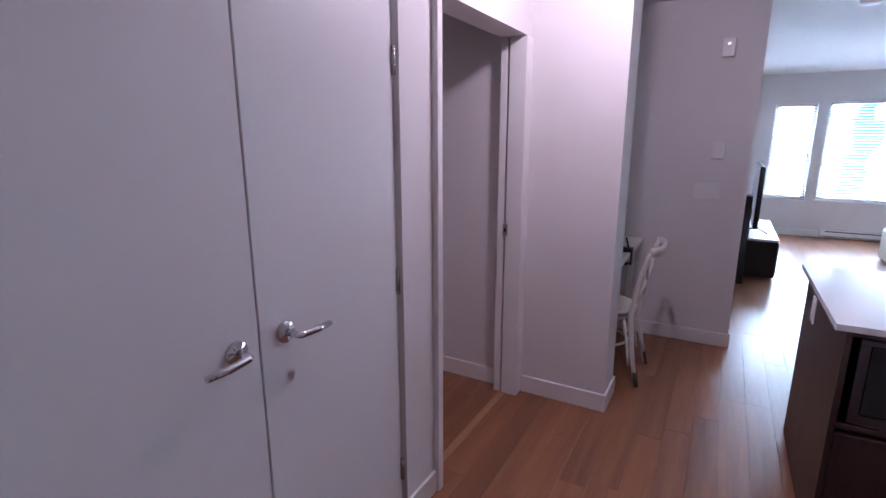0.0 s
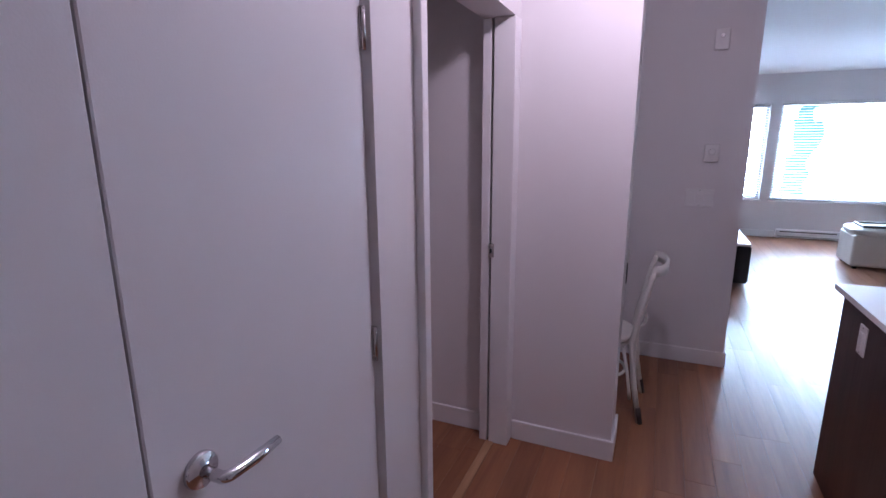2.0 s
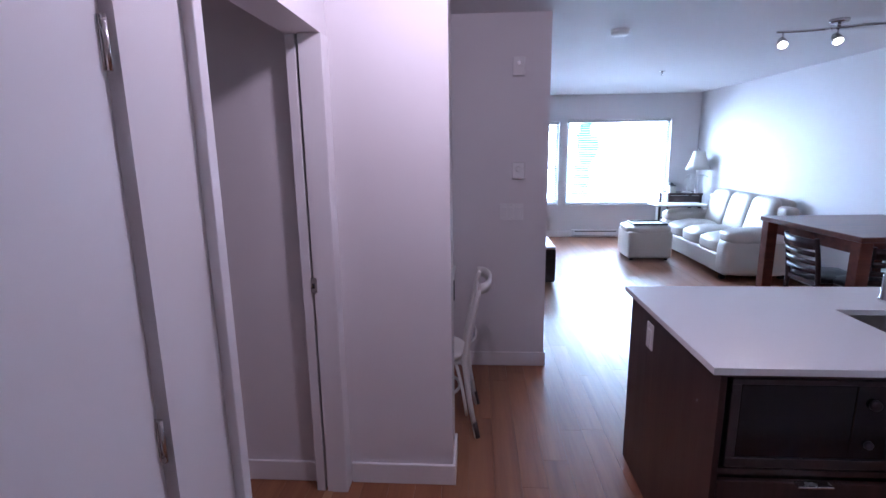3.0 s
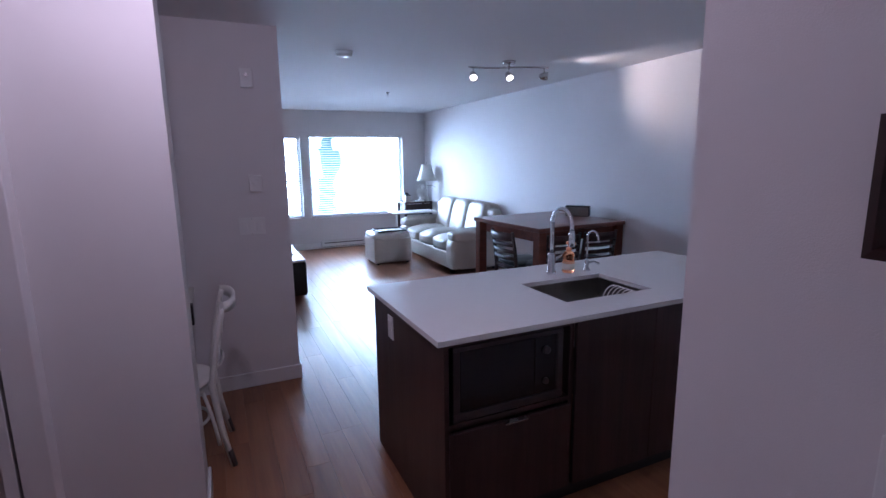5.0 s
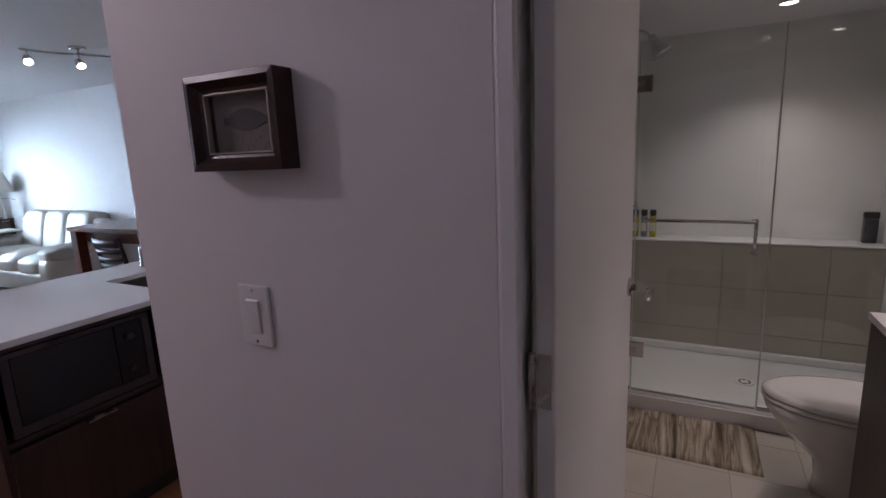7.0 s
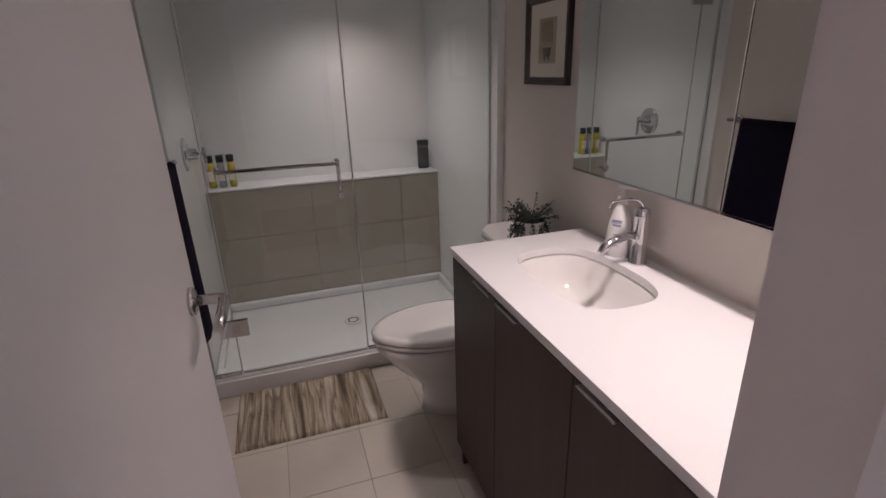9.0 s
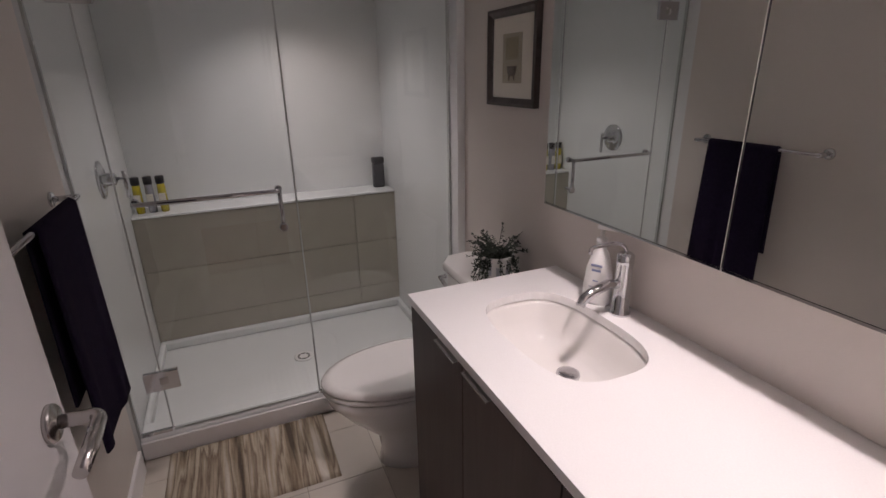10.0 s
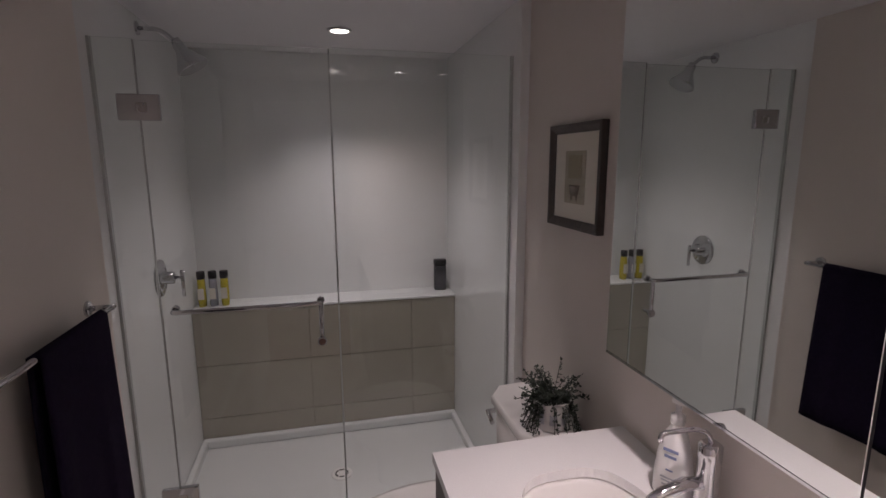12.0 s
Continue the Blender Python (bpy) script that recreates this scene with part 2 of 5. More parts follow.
def solo(name, bm, material, label, category, at=(0, 0, 0), turn=0.0, group="", kind=""):
    ob = new(name, mesh_of(name, bm, material))
    ob.matrix_basis = pose(*at, 0, 0, turn)
    return tagged(ob, label, category, group, kind)


def setting(name, bm, material, label, category):
    return solo(name, bm, material, label, category, kind="structure")


# ---- large structure ----
CH, BH = 2.44, 2.18      # ceilings of the flat and of the bathroom
A, W = -0.615, 0.735     # faces of the two hall walls
YW = 9.34                # face of the window wall
XR = 3.80                # face of the long living-room wall


def walls(name, boxes, material, label):
    bm = bmesh.new()
    for b in boxes:
        add_box(bm, *b)
    return setting(name, bm, material, label, "wall")


SL, SR, SB, LF = 0.305, -1.125, 3.985, 3.780   # shower: side walls, back wall, ledge face
PW = "mauve-white painted plaster wall with a smooth matt finish"
walls("wall_closet", [(-0.735, -1.6, 0, A - 0.02, 0.115, CH), (-0.735, 0.115, 2.06, A - 0.02, 1.365, CH)], WALL, PW)
walls("wall_closet_end", [(-0.735, 1.365, 0, -0.60, 1.575, CH)], WALL, PW)
walls("wall_closet_back", [(-1.35, -0.05, 0, -1.25, 1.50, CH), (-1.95, 1.50, 0, -0.735, 1.575, CH), (-1.25, -0.05, 0, -0.735, 0.05, CH)], WALL, PW)
walls("wall_header", [(-0.735, 1.612, 2.036, -0.59, 2.60, CH)], WALL, "painted header over the open pocket doorway")
walls("wall_column", [(-0.735, 2.60, 0, -0.093, 2.85, CH)], WALL, PW)
walls("wall_side_room", [(-1.95, 2.60, 0, -0.735, 2.72, CH), (-2.07, 1.50, 0, -1.95, 2.72, CH)], WALL, PW)
walls("wall_niche", [(-0.87, 2.85, 0, -0.75, 4.06, CH)], WALL, PW)
walls("wall_nib", [(-0.75, 3.945, 0, 0.512, 4.065, CH)], WALL, PW)
walls("wall_living_left", [(0.18, 4.065, 0, 0.30, YW, CH)], WALL, PW)
walls("wall_living_right", [(XR, 0.93, 0, XR + 0.12, YW, CH)], WALL, "pale painted living-room wall lit by the windows")
walls("wall_entry", [(-0.735, -1.72, 0, 1.0, -1.6, CH)], WALL, PW)
walls("wall_hall", [(W, 0.142, 0, 0.855, 0.93, CH), (W, -1.6, 0, 0.855, -0.585, CH), (W, -0.585, 2.06, 0.855, 0.142, CH)], WALL, PW)
walls("wall_kitchen", [(0.855, 0.80, 0, 3.80, 0.93, CH)], WALL, PW)
walls("wall_bath_left", [(0.855, 0.30, 0, 2.84, 0.42, CH)], BATHWALL, "warm greige painted bathroom wall")
walls("wall_bath_vanity", [(0.855, -1.28, 0, 2.84, -1.16, CH)], BATHWALL, "warm greige painted bathroom wall behind the vanity")
walls("wall_bath_door_end", [(0.855, -1.16, 0, 1.0, -0.585, BH)], BATHWALL, "painted wall end beside the vanity")
walls("wall_shower_left", [(2.84, SL, 0, 4.11, 0.42, CH)], ACRYLIC, "glossy white acrylic shower wall")
walls("wall_shower_right", [(2.84, -1.28, 0, 4.11, SR, CH)], ACRYLIC, "glossy white acrylic shower wall")
walls("wall_shower_back", [(SB, SR, 0, 4.11, SL, CH)], ACRYLIC, "glossy white acrylic shower back wall")
walls("wall_shower_ledge", [(LF + 0.012, SR, 0, SB, SL, 0.815)], GROUT, "low wall under the shower ledge")

# window wall with two openings
WINS = [(0.93, 1.465, 0.575, 2.01), (1.603, 3.345, 0.575, 2.03)]
(LX0, LX1, WZ, LZ1), (RX0, RX1, _, RZ1) = WINS
walls("wall_window", [(0.18, YW, 0, XR + 0.12, YW + 0.18, WZ), (0.18, YW, RZ1, XR + 0.12, YW + 0.18, CH),
                      (0.18, YW, WZ, LX0, YW + 0.18, RZ1), (LX1, YW, WZ, RX0, YW + 0.18, RZ1),
                      (RX1, YW, WZ, XR + 0.12, YW + 0.18, RZ1), (LX0, YW, LZ1, LX1, YW + 0.18, RZ1)], WALL, "pale painted window wall with two openings")
bm = bmesh.new()
add_box(bm, -2.1, -1.75, CH, 0.80, 9.55, CH + 0.1)
add_box(bm, 0.80, 0.85, CH, XR + 0.12, 9.55, CH + 0.1)
setting("ceiling", bm, CEIL, "flat off-white painted ceiling", "ceiling")
setting("ceiling_bath", box(0.80, -1.3, BH, 4.12, 0.45, BH + 0.08), CEIL, "low white bathroom and shower ceiling", "ceiling")
setting("floor", box(-2.1, -1.75, -0.10, XR + 0.12, 9.5, -0.008), GAPS, "brown wood-look plank floor", "floor")
bath_floor = setting("floor_bath", box(0.795, -1.3, -0.009, 2.90, 0.32, -0.002), GROUT, "beige square tile bathroom floor with thin grout lines", "floor")

# baseboards
BBH, BBT = 0.105, 0.014


def baseboard(x0, y0, x1, y1, h=BBH):
    setting("baseboard", box(x0, y0, 0.0, x1, y1, h, 0.003), TRIM, "white painted baseboard", "baseboard")


baseboard(-0.60, 1.365, -0.60 + BBT, 1.571)
baseboard(-0.58, 2.60 - BBT, -0.093 + BBT, 2.60)
baseboard(-0.093, 2.60, -0.093 + BBT, 2.85 + BBT)
baseboard(-1.95, 2.60 - BBT, -0.74, 2.60)
baseboard(-0.75, 3.945 - BBT, 0.512 + BBT, 3.945)
baseboard(0.512, 3.945, 0.512 + BBT, 4.065)
baseboard(0.30, YW - BBT, 1.72, YW)
baseboard(2.60, YW - BBT, XR, YW)
baseboard(XR - BBT, 0.93, XR, YW - BBT)
baseboard(W - BBT, 0.20, W, 0.93 + BBT)
baseboard(0.855, 0.30 - BBT, 2.83, 0.30)
baseboard(A - 0.02, -1.6, A - 0.02 + BBT, 0.06)

# closet doorway trim, corner trim and pocket jamb
setting("trim_corner", box(-0.735, 1.575, 0, -0.575, 1.612, CH - 0.0, 0.002), TRIM, "white corner casing beside the pocket doorway", "trim")
setting("trim_closet", box(A - 0.06, 1.347, 0, A - 0.012, 1.365, 2.06), TRIM, "white closet door jamb", "trim")
setting("trim_closet", box(A - 0.06, 0.095, 0, A + 0.006, 0.118, 2.06), TRIM, "white closet door jamb", "trim")
jamb = setting("trim_pocket_jamb", box(-0.735, 2.520, 0, -0.695, 2.60, 2.036, 0.002), TRIM, "white split jamb of the pocket door", "trim")
part("jamb_slot", box(-0.695, 2.57, 0, -0.682, 2.60, 2.036), GREYWOOD, jamb)
part("jamb_front", box(-0.682, 2.512, 0, -0.585, 2.60, 2.036, 0.003), TRIM, jamb)
pl = part("strike_plate", box(-0.694, 2.540, 0.98, -0.668, 2.5105, 1.045, 0.001), NICKEL, jamb, "brushed metal pocket-door latch plate")
part("latch_hole", box(-0.689, 2.5095, 1.000, -0.678, 2.518, 1.023), BLACK, pl)
setting("floor_threshold", box(-0.695, 1.60, 0.0005, -0.655, 2.52, 0.006, 0.002), OAKSTRIP, "light oak threshold strip in the floor", "threshold")


# ---- closet doors ----
def lever(parent, y, z, x, side, sx=1, r=0.031):
    """A round rose and a flat lever that points along side * y."""
    rose = part("rose", lathe([(r, 0), (r, 0.006), (r - 0.003, 0.009), (0.012, 0.010), (0.011, 0.012)], 24, Matrix.Translation((x, y, z)) @ pose(0, 0, 0, 0, 90 * sx, 0)), CHROME, parent, "round polished rose")
    pts = [(x + 0.008 * sx, y, z), (x + 0.035 * sx, y, z)] + arc((x + 0.045 * sx, y, z), (x + 0.056 * sx, y, z), (x + 0.056 * sx, y + side * 0.016, z - 0.001), 5) + [(x + 0.056 * sx, y + side * 0.06, z - 0.004), (x + 0.054 * sx, y + side * 0.118, z - 0.004)]
    part("lever", tube(pts, [0.010] * 8 + [0.0105, 0.0085], 12), CHROME, parent, "polished lever handle")
    return rose


def closet_door(y0, y1, handle_y, side, hinge_y):
    d = thing("closet_door", "plain white flush closet door with chrome lever, shut", "door", (0, 0, 0), 0, "closet doors")
    part("door_leaf", box(A - 0.038, y0, 0.012, A, y1, 2.045, 0.0025), DOORP, d)
    lever(d, handle_y, 1.015, A, side)
    for z in (0.25, 1.02, 1.77):
        h = part("hinge", box(A - 0.03, hinge_y - 0.003, z - 0.045, A + 0.003, hinge_y + 0.012, z + 0.045, 0.001), NICKEL, d, "steel butt hinge")
        part("knuckle", tube([(A + 0.006, hinge_y + 0.004, z - 0.046), (A + 0.006, hinge_y + 0.004, z + 0.046)], 0.0055, 10), NICKEL, h)


closet_door(0.7385, 1.343, 0.82, 1, 1.344)
closet_door(0.121, 0.7345, 0.665, -1, 0.112)

# ---- bathroom doorway and door ----
bd = thing("door_frame_bath", "white painted casing round the bathroom doorway", "door frame", (0, 0, 0), 0, "", "structure")
part("casing", box(W - 0.014, 0.108, 0, W, 0.134, 2.12, 0.003), TRIM, bd)
part("casing", box(W - 0.014, -0.625, 0, W, -0.56, 2.12, 0.003), TRIM, bd)
part("casing", box(W - 0.014, -0.56, 2.05, W, 0.108, 2.12, 0.003), TRIM, bd)
part("jamb", box(W, 0.130, 0, 0.862, 0.142, 2.06, 0.002), TRIM, bd)
part("jamb", box(W, -0.585, 0, 0.862, -0.56, 2.06, 0.002), TRIM, bd)
part("head_jamb", box(W, -0.56, 2.035, 0.862, 0.130, 2.06, 0.002), TRIM, bd)
door = thing("bathroom_door", "white flush bathroom door with satin lever, standing open", "door", (0.815, 0.082, 0), -1.4)
part("door_leaf", box(0, 0, 0.012, 0.845, 0.030, 2.03, 0.002), DOORP, door)
rose = part("rose", lathe([(0.027, 0), (0.027, 0.006), (0.024, 0.009), (0.012, 0.010), (0.011, 0.012)], 24, Matrix.Translation((0.790, 0, 1.066)) @ pose(0, 0, 0, 90, 0, 0)), NICKEL, door, "round satin rose")
part("lever", tube([(0.790, -0.008, 1.066), (0.790, -0.034, 1.066)] + arc((0.790, -0.046, 1.066), (0.790, -0.060, 1.066), (0.775, -0.060, 1.064), 5) + [(0.725, -0.060, 1.059), (0.682, -0.058, 1.055)], [0.010] * 8 + [0.0105, 0.009], 12), NICKEL, door, "satin lever handle")
part("latch_face", box(0.8435, 0.008, 1.02, 0.846, 0.022, 1.11), NICKEL, door)
for z in (0.28, 1.12, 1.85):
    hg = part("hinge", box(-0.0015, 0.006, z - 0.045, 0.001, 0.029, z + 0.045, 0.0005), NICKEL, door, "dull steel butt hinge")
    part("knuckle", tube([(-0.004, 0.036, z - 0.046), (-0.004, 0.036, z + 0.046)], 0.0065, 10), NICKEL, hg)

# ---- windows, blinds and the view outside ----
def window(x0, x1, z0, z1, name, mull):
    w = thing(name, "white framed window with half-open horizontal blinds", "window", (0, 0, 0), 0, "", "structure")
    y = YW + 0.10
    t = 0.05
    for b in ((x0, z0, x0 + t, z1), (x1 - t, z0, x1, z1), (x0 + t, z0, x1 - t, z0 + t), (x0 + t, z1 - t, x1 - t, z1)):
        part("window_frame", box(b[0], y, b[1], b[2], y + 0.06, b[3], 0.004), TRIM, w)
    for mx in mull:
        part("mullion", box(mx - 0.025, y, z0 + t, mx + 0.025, y + 0.06, z1 - t, 0.004), TRIM, w)
    if name == "window_1":
        part("sash_rail", box(x0 + t, y + 0.002, 1.20, x1 - t, y + 0.058, 1.245, 0.004), TRIM, w)
    p = part("pane", box(x0 + t, y + 0.025, z0 + t, x1 - t, y + 0.031, z1 - t), PANE, w)
    p.visible_shadow = False
    part("window_sill", box(x0 - 0.02, YW - 0.03, z0 - 0.025, x1 + 0.02, YW + 0.10, z0, 0.004), TRIM, w)
    bl = thing("window_blind", "white horizontal slat blind, lowered with slats open", "blind", (0, 0, 0), 0, "window blinds")
    part("head_rail", box(x0 + 0.006, YW + 0.02, z1 - 0.05, x1 - 0.006, YW + 0.075, z1 - 0.002, 0.004), TRIM, bl)
    part("bottom_rail", box(x0 + 0.01, YW + 0.025, z0 + 0.008, x1 - 0.01, YW + 0.07, z0 + 0.026, 0.004), TRIM, bl)
    slat = bmesh.new()
    L = (x1 - x0) / 2 - 0.01
    prof = [(-0.022, -0.0015), (-0.008, 0.0015), (0.008, 0.0015), (0.022, -0.0015)]
    vs = [[slat.verts.new((s * L, py, pz + dz)) for py, pz in prof for dz in (0, 0.002)] for s in (-1, 1)]
    for a in ((0, 2), (2, 4), (4, 6)):
        for o in (0, 1):
            slat.faces.new((vs[0][a[0] + o], vs[0][a[1] + o], vs[1][a[1] + o], vs[1][a[0] + o]))
    for e in (0, 6):
        slat.faces.new((vs[0][e], vs[0][e + 1], vs[1][e + 1], vs[1][e]))
    me = mesh_of("slat", slat, BLIND)
    z = z0 + 0.05
    while z < z1 - 0.06:
        s = new("slat", me)
        s.parent = bl
        s.matrix_basis = pose((x0 + x1) / 2, YW + 0.048, z, 14, 0, 0)
        z += 0.040
    for cx in (x0 + 0.12, x1 - 0.12):
        part("cord", tube([(cx, YW + 0.024, z0 + 0.02), (cx, YW + 0.024, z1 - 0.05)], 0.0012, 6), TRIM, bl)


window(*WINS[0], "window_1", ())
window(*WINS[1], "window_2", ())

# bright hazy sky with a strip of trees seen beyond the blinds
bk = bpy.data.materials.new("garden_haze")
bk.use_nodes = True
n, l = bk.node_tree.nodes, bk.node_tree.links
em, ou = n.new("ShaderNodeEmission"), n["Material Output"]
tc, ns, sx = n.new("ShaderNodeTexCoord"), n.new("ShaderNodeTexNoise"), n.new("ShaderNodeSeparateXYZ")
ns.inputs["Scale"].default_value, ns.inputs["Detail"].default_value = 2.2, 6
l.new(tc.outputs["Object"], ns.inputs["Vector"])
l.new(tc.outputs["Object"], sx.inputs[0])


def sums(op, a, b, c=None):
    q = n.new("ShaderNodeMath")
    q.operation = op
    for k, v in enumerate((a, b, c)):
        if v is None:
            continue
        if isinstance(v, (int, float)):
            q.inputs[k].default_value = v
        else:
            l.new(v, q.inputs[k])
    return q.outputs[0]


from_tree = sums('ABSOLUTE', sums('SUBTRACT', sx.outputs["X"], TREE_X), 0)
edge = sums('MULTIPLY_ADD', ns.outputs["Fac"], 1.1, sums('MULTIPLY', from_tree, -1.25))
cr = n.new("ShaderNodeValToRGB")
cr.color_ramp.elements[0].position, cr.color_ramp.elements[1].position = 0.16, 0.34
cr.color_ramp.elements[0].color, cr.color_ramp.elements[1].color = (0.56, 0.79, 1.0, 1), (0.0016, 0.0075, 0.0066, 1)
l.new(edge, cr.inputs[0])
l.new(cr.outputs[0], em.inputs[0])
em.inputs[1].default_value = SKY_GLOW
l.new(em.outputs[0], ou.inputs[0])
setting("backdrop", box(-3.5, 13.0, -3.0, 8.5, 13.1, 6.0), bk, "bright sky and green trees beyond the windows", "backdrop")
setting("ground", box(-14, 9.6, -3.2, 22, 16.0, -3.0), mat("lawn", (0.09, 0.12, 0.06), 0.9, scale=4, var=0.2), "lawn below the windows", "ground")


# ---- living room ----
heater = thing("baseboard_heater", "low white metal electric baseboard heater under the window", "heater", (0, 0, 0))
part("heater_body", box(1.73, YW - 0.060, 0.022, 2.55, YW - 0.001, 0.135, 0.006, 2), TRIM, heater)
part("heater_grille", box(1.78, YW - 0.064, 0.096, 2.50, YW - 0.058, 0.112), GREYWOOD, heater, "dark air slot")
part("heater_slot", box(1.75, YW - 0.066, 0.030, 2.53, YW - 0.06, 0.036), GREYWOOD, heater)
part("foot", box(1.75, YW - 0.05, 0.0, 1.78, YW - 0.005, 0.024), TRIM, heater)
part("foot", box(2.50, YW - 0.05, 0.0, 2.53, YW - 0.005, 0.024), TRIM, heater)


def cushion(sx, sy, sz, r=0.06, puff=0.03, n=9):
    """A stuffed leather cushion, its base at z = 0."""
    bm = bmesh.new()
    add_box(bm, -sx / 2, -sy / 2, 0, sx / 2, sy / 2, sz)
    bmesh.ops.subdivide_edges(bm, edges=bm.edges[:], cuts=n, use_grid_fill=True)
    for v in bm.verts:
        u, w, h = 2 * v.co.x / sx, 2 * v.co.y / sy, 2 * v.co.z / sz - 1
        q = Vector((u, w, h))
        k = 5.0
        norm = (abs(u) ** k + abs(w) ** k + abs(h) ** k) ** (1 / k)
        p = q / max(norm, 1e-6)
        m = max(abs(u), abs(w), abs(h))
        p *= m
        wr = noise.noise(Vector((v.co.x * 9, v.co.y * 9, v.co.z * 9))) * 0.017 + noise.noise(Vector((v.co.x * 21, v.co.y * 21 + 5, v.co.z * 21))) * 0.008
        bulge = puff * (1 - u * u) * (1 - w * w)
        v.co = Vector((p.x * sx / 2, p.y * sy / 2, (p.z + 1) * sz / 2 + bulge * (1 if h > 0 else 0) + wr * (h > -0.9)))
    for f in bm.faces:
        f.smooth = True
    return bm


# sofa along the right wall, facing the television
sofa = thing("sofa", "cream leather three-seat sofa with soft puckered cushions", "sofa", (3.32, 7.34, 0), 90)
part("sofa_base", box(-1.02, -0.36, 0.07, 1.02, 0.40, 0.30, 0.03, 3), LEATHER, sofa)
for i in (-1, 0, 1):
    part("seat_cushion", cushion(0.54, 0.68, 0.20, puff=0.05), LEATHER, sofa, "", pose(i * 0.53, 0.07, 0.27))
    part("back_cushion", cushion(0.55, 0.58, 0.26, puff=0.06), LEATHER, sofa, "", pose(i * 0.53, -0.17, 0.69, 90 + 14, 0, 0))
    part("head_cushion", cushion(0.55, 0.26, 0.22, puff=0.05), LEATHER, sofa, "", pose(i * 0.53, -0.27, 0.84, 90 + 14, 0, 0))
part("back_shell", box(-0.98, -0.42, 0.08, 0.98, -0.26, 0.86, 0.05, 3), LEATHER, sofa)
for s in (-1, 1):
    part("arm", cushion(0.27, 0.84, 0.46, puff=0.03), LEATHER, sofa, "", pose(s * 0.93, 0.0, 0.06))
    part("arm_pad", cushion(0.30, 0.74, 0.15, puff=0.03), LEATHER, sofa, "", pose(s * 0.93, 0.03, 0.45))
    for y in (-0.34, 0.34):
        part("foot", box(s * 0.88 - 0.03, y - 0.03, 0, s * 0.88 + 0.03, y + 0.03, 0.08, 0.004), BLACK, sofa)

ottoman = thing("ottoman", "square cream leather ottoman beside the sofa", "ottoman", (2.45, 7.68, 0))
part("ottoman_body", box(-0.30, -0.27, 0.03, 0.30, 0.27, 0.41, 0.03, 3), LEATHER, ottoman)
part("ottoman_top", cushion(0.61, 0.55, 0.10, puff=0.012), LEATHER, ottoman, "", pose(0, 0, 0.38))
for sx in (-1, 1):
    for sy in (-1, 1):
        part("foot", box(sx * 0.24 - 0.02, sy * 0.21 - 0.02, 0, sx * 0.24 + 0.02, sy * 0.21 + 0.02, 0.07), BLACK, ottoman)
tray = thing("serving_tray", "dark flat serving tray lying on the ottoman", "tray", (2.47, 7.66, 0.487))
part("tray_base", box(-0.22, -0.16, 0, 0.22, 0.16, 0.008, 0.002), PAPER, tray)
for b in ((-0.23, -0.17, -0.22, 0.17), (0.22, -0.17, 0.23, 0.17), (-0.22, -0.17, 0.22, -0.16), (-0.22, 0.16, 0.22, 0.17)):
    part("tray_rim", box(b[0], b[1], 0, b[2], b[3], 0.028, 0.002), BLACK, tray)

tt = thing("tray_table", "white laptop side table reaching over the sofa arm", "side table", (3.12, 8.30, 0))
part("tabletop", box(-0.38, -0.19, 0.675, 0.38, 0.19, 0.70, 0.006, 2), WHITEWOOD, tt)
part("post", tube([(-0.24, 0.15, 0.02), (-0.24, 0.15, 0.68)], 0.016), TRIM, tt)
part("base_bar", box(-0.28, -0.17, 0.0, -0.20, 0.19, 0.025, 0.004), TRIM, tt)
part("base_bar", box(-0.20, 0.12, 0.0, 0.22, 0.18, 0.025, 0.004), TRIM, tt)

st = thing("end_table", "small dark wood end table behind the sofa", "end table", (3.44, 9.02, 0))
part("tabletop", box(-0.28, -0.22, 0.78, 0.28, 0.22, 0.81, 0.004), ESPRESSO, st)
part("shelf", box(-0.25, -0.19, 0.35, 0.25, 0.19, 0.37, 0.002), ESPRESSO, st)
for sx in (-1, 1):
    for sy in (-1, 1):
        part("leg", box(sx * 0.25 - 0.02, sy * 0.19 - 0.02, 0, sx * 0.25 + 0.02, sy * 0.19 + 0.02, 0.78, 0.003), ESPRESSO, st)
part("drawer_front", box(-0.23, -0.205, 0.58, 0.23, -0.19, 0.77, 0.003), ESPRESSO, st)
bx = thing("tissue_box", "small white box on the end table", "box", (3.26, 8.92, 0.81))
part("carton", box(-0.05, -0.05, 0, 0.05, 0.05, 0.11, 0.004), PAPER, bx)
part("lid", box(-0.052, -0.052, 0.11, 0.052, 0.052, 0.125, 0.004), BLACK, bx)
radio = thing("alarm_clock", "small dark clock radio on the end table", "clock", (3.30, 9.08, 0.81), 20)
part("clock_body", lathe([(0.06, 0), (0.065, 0.02), (0.06, 0.12), (0.03, 0.15), (0.01, 0.16)], 20), BLACK, radio)

fan = thing("desk_fan", "white round desk fan on the end table", "fan", (3.50, 8.90, 0.81), 20)
part("fan_base", lathe([(0.085, 0), (0.085, 0.012), (0.05, 0.025), (0.014, 0.03), (0.012, 0.10)], 24), PLASTIC, fan)
hub = Matrix.Translation((0, -0.02, 0.19)) @ pose(0, 0, 0, 90, 0, 0)
part("motor", lathe([(0.03, -0.06), (0.045, -0.04), (0.045, 0.0), (0.02, 0.01)], 20, hub), PLASTIC, fan)
cg = bmesh.new()
for rr, zz in ((0.125, 0.02), (0.125, 0.045), (0.10, 0.058), (0.07, 0.064), (0.035, 0.067)):
    add_tube(cg, [hub @ Vector((rr * math.cos(a), rr * math.sin(a), zz)) for a in [2 * math.pi * k / 28 for k in range(28)]], 0.0025, 6, True)
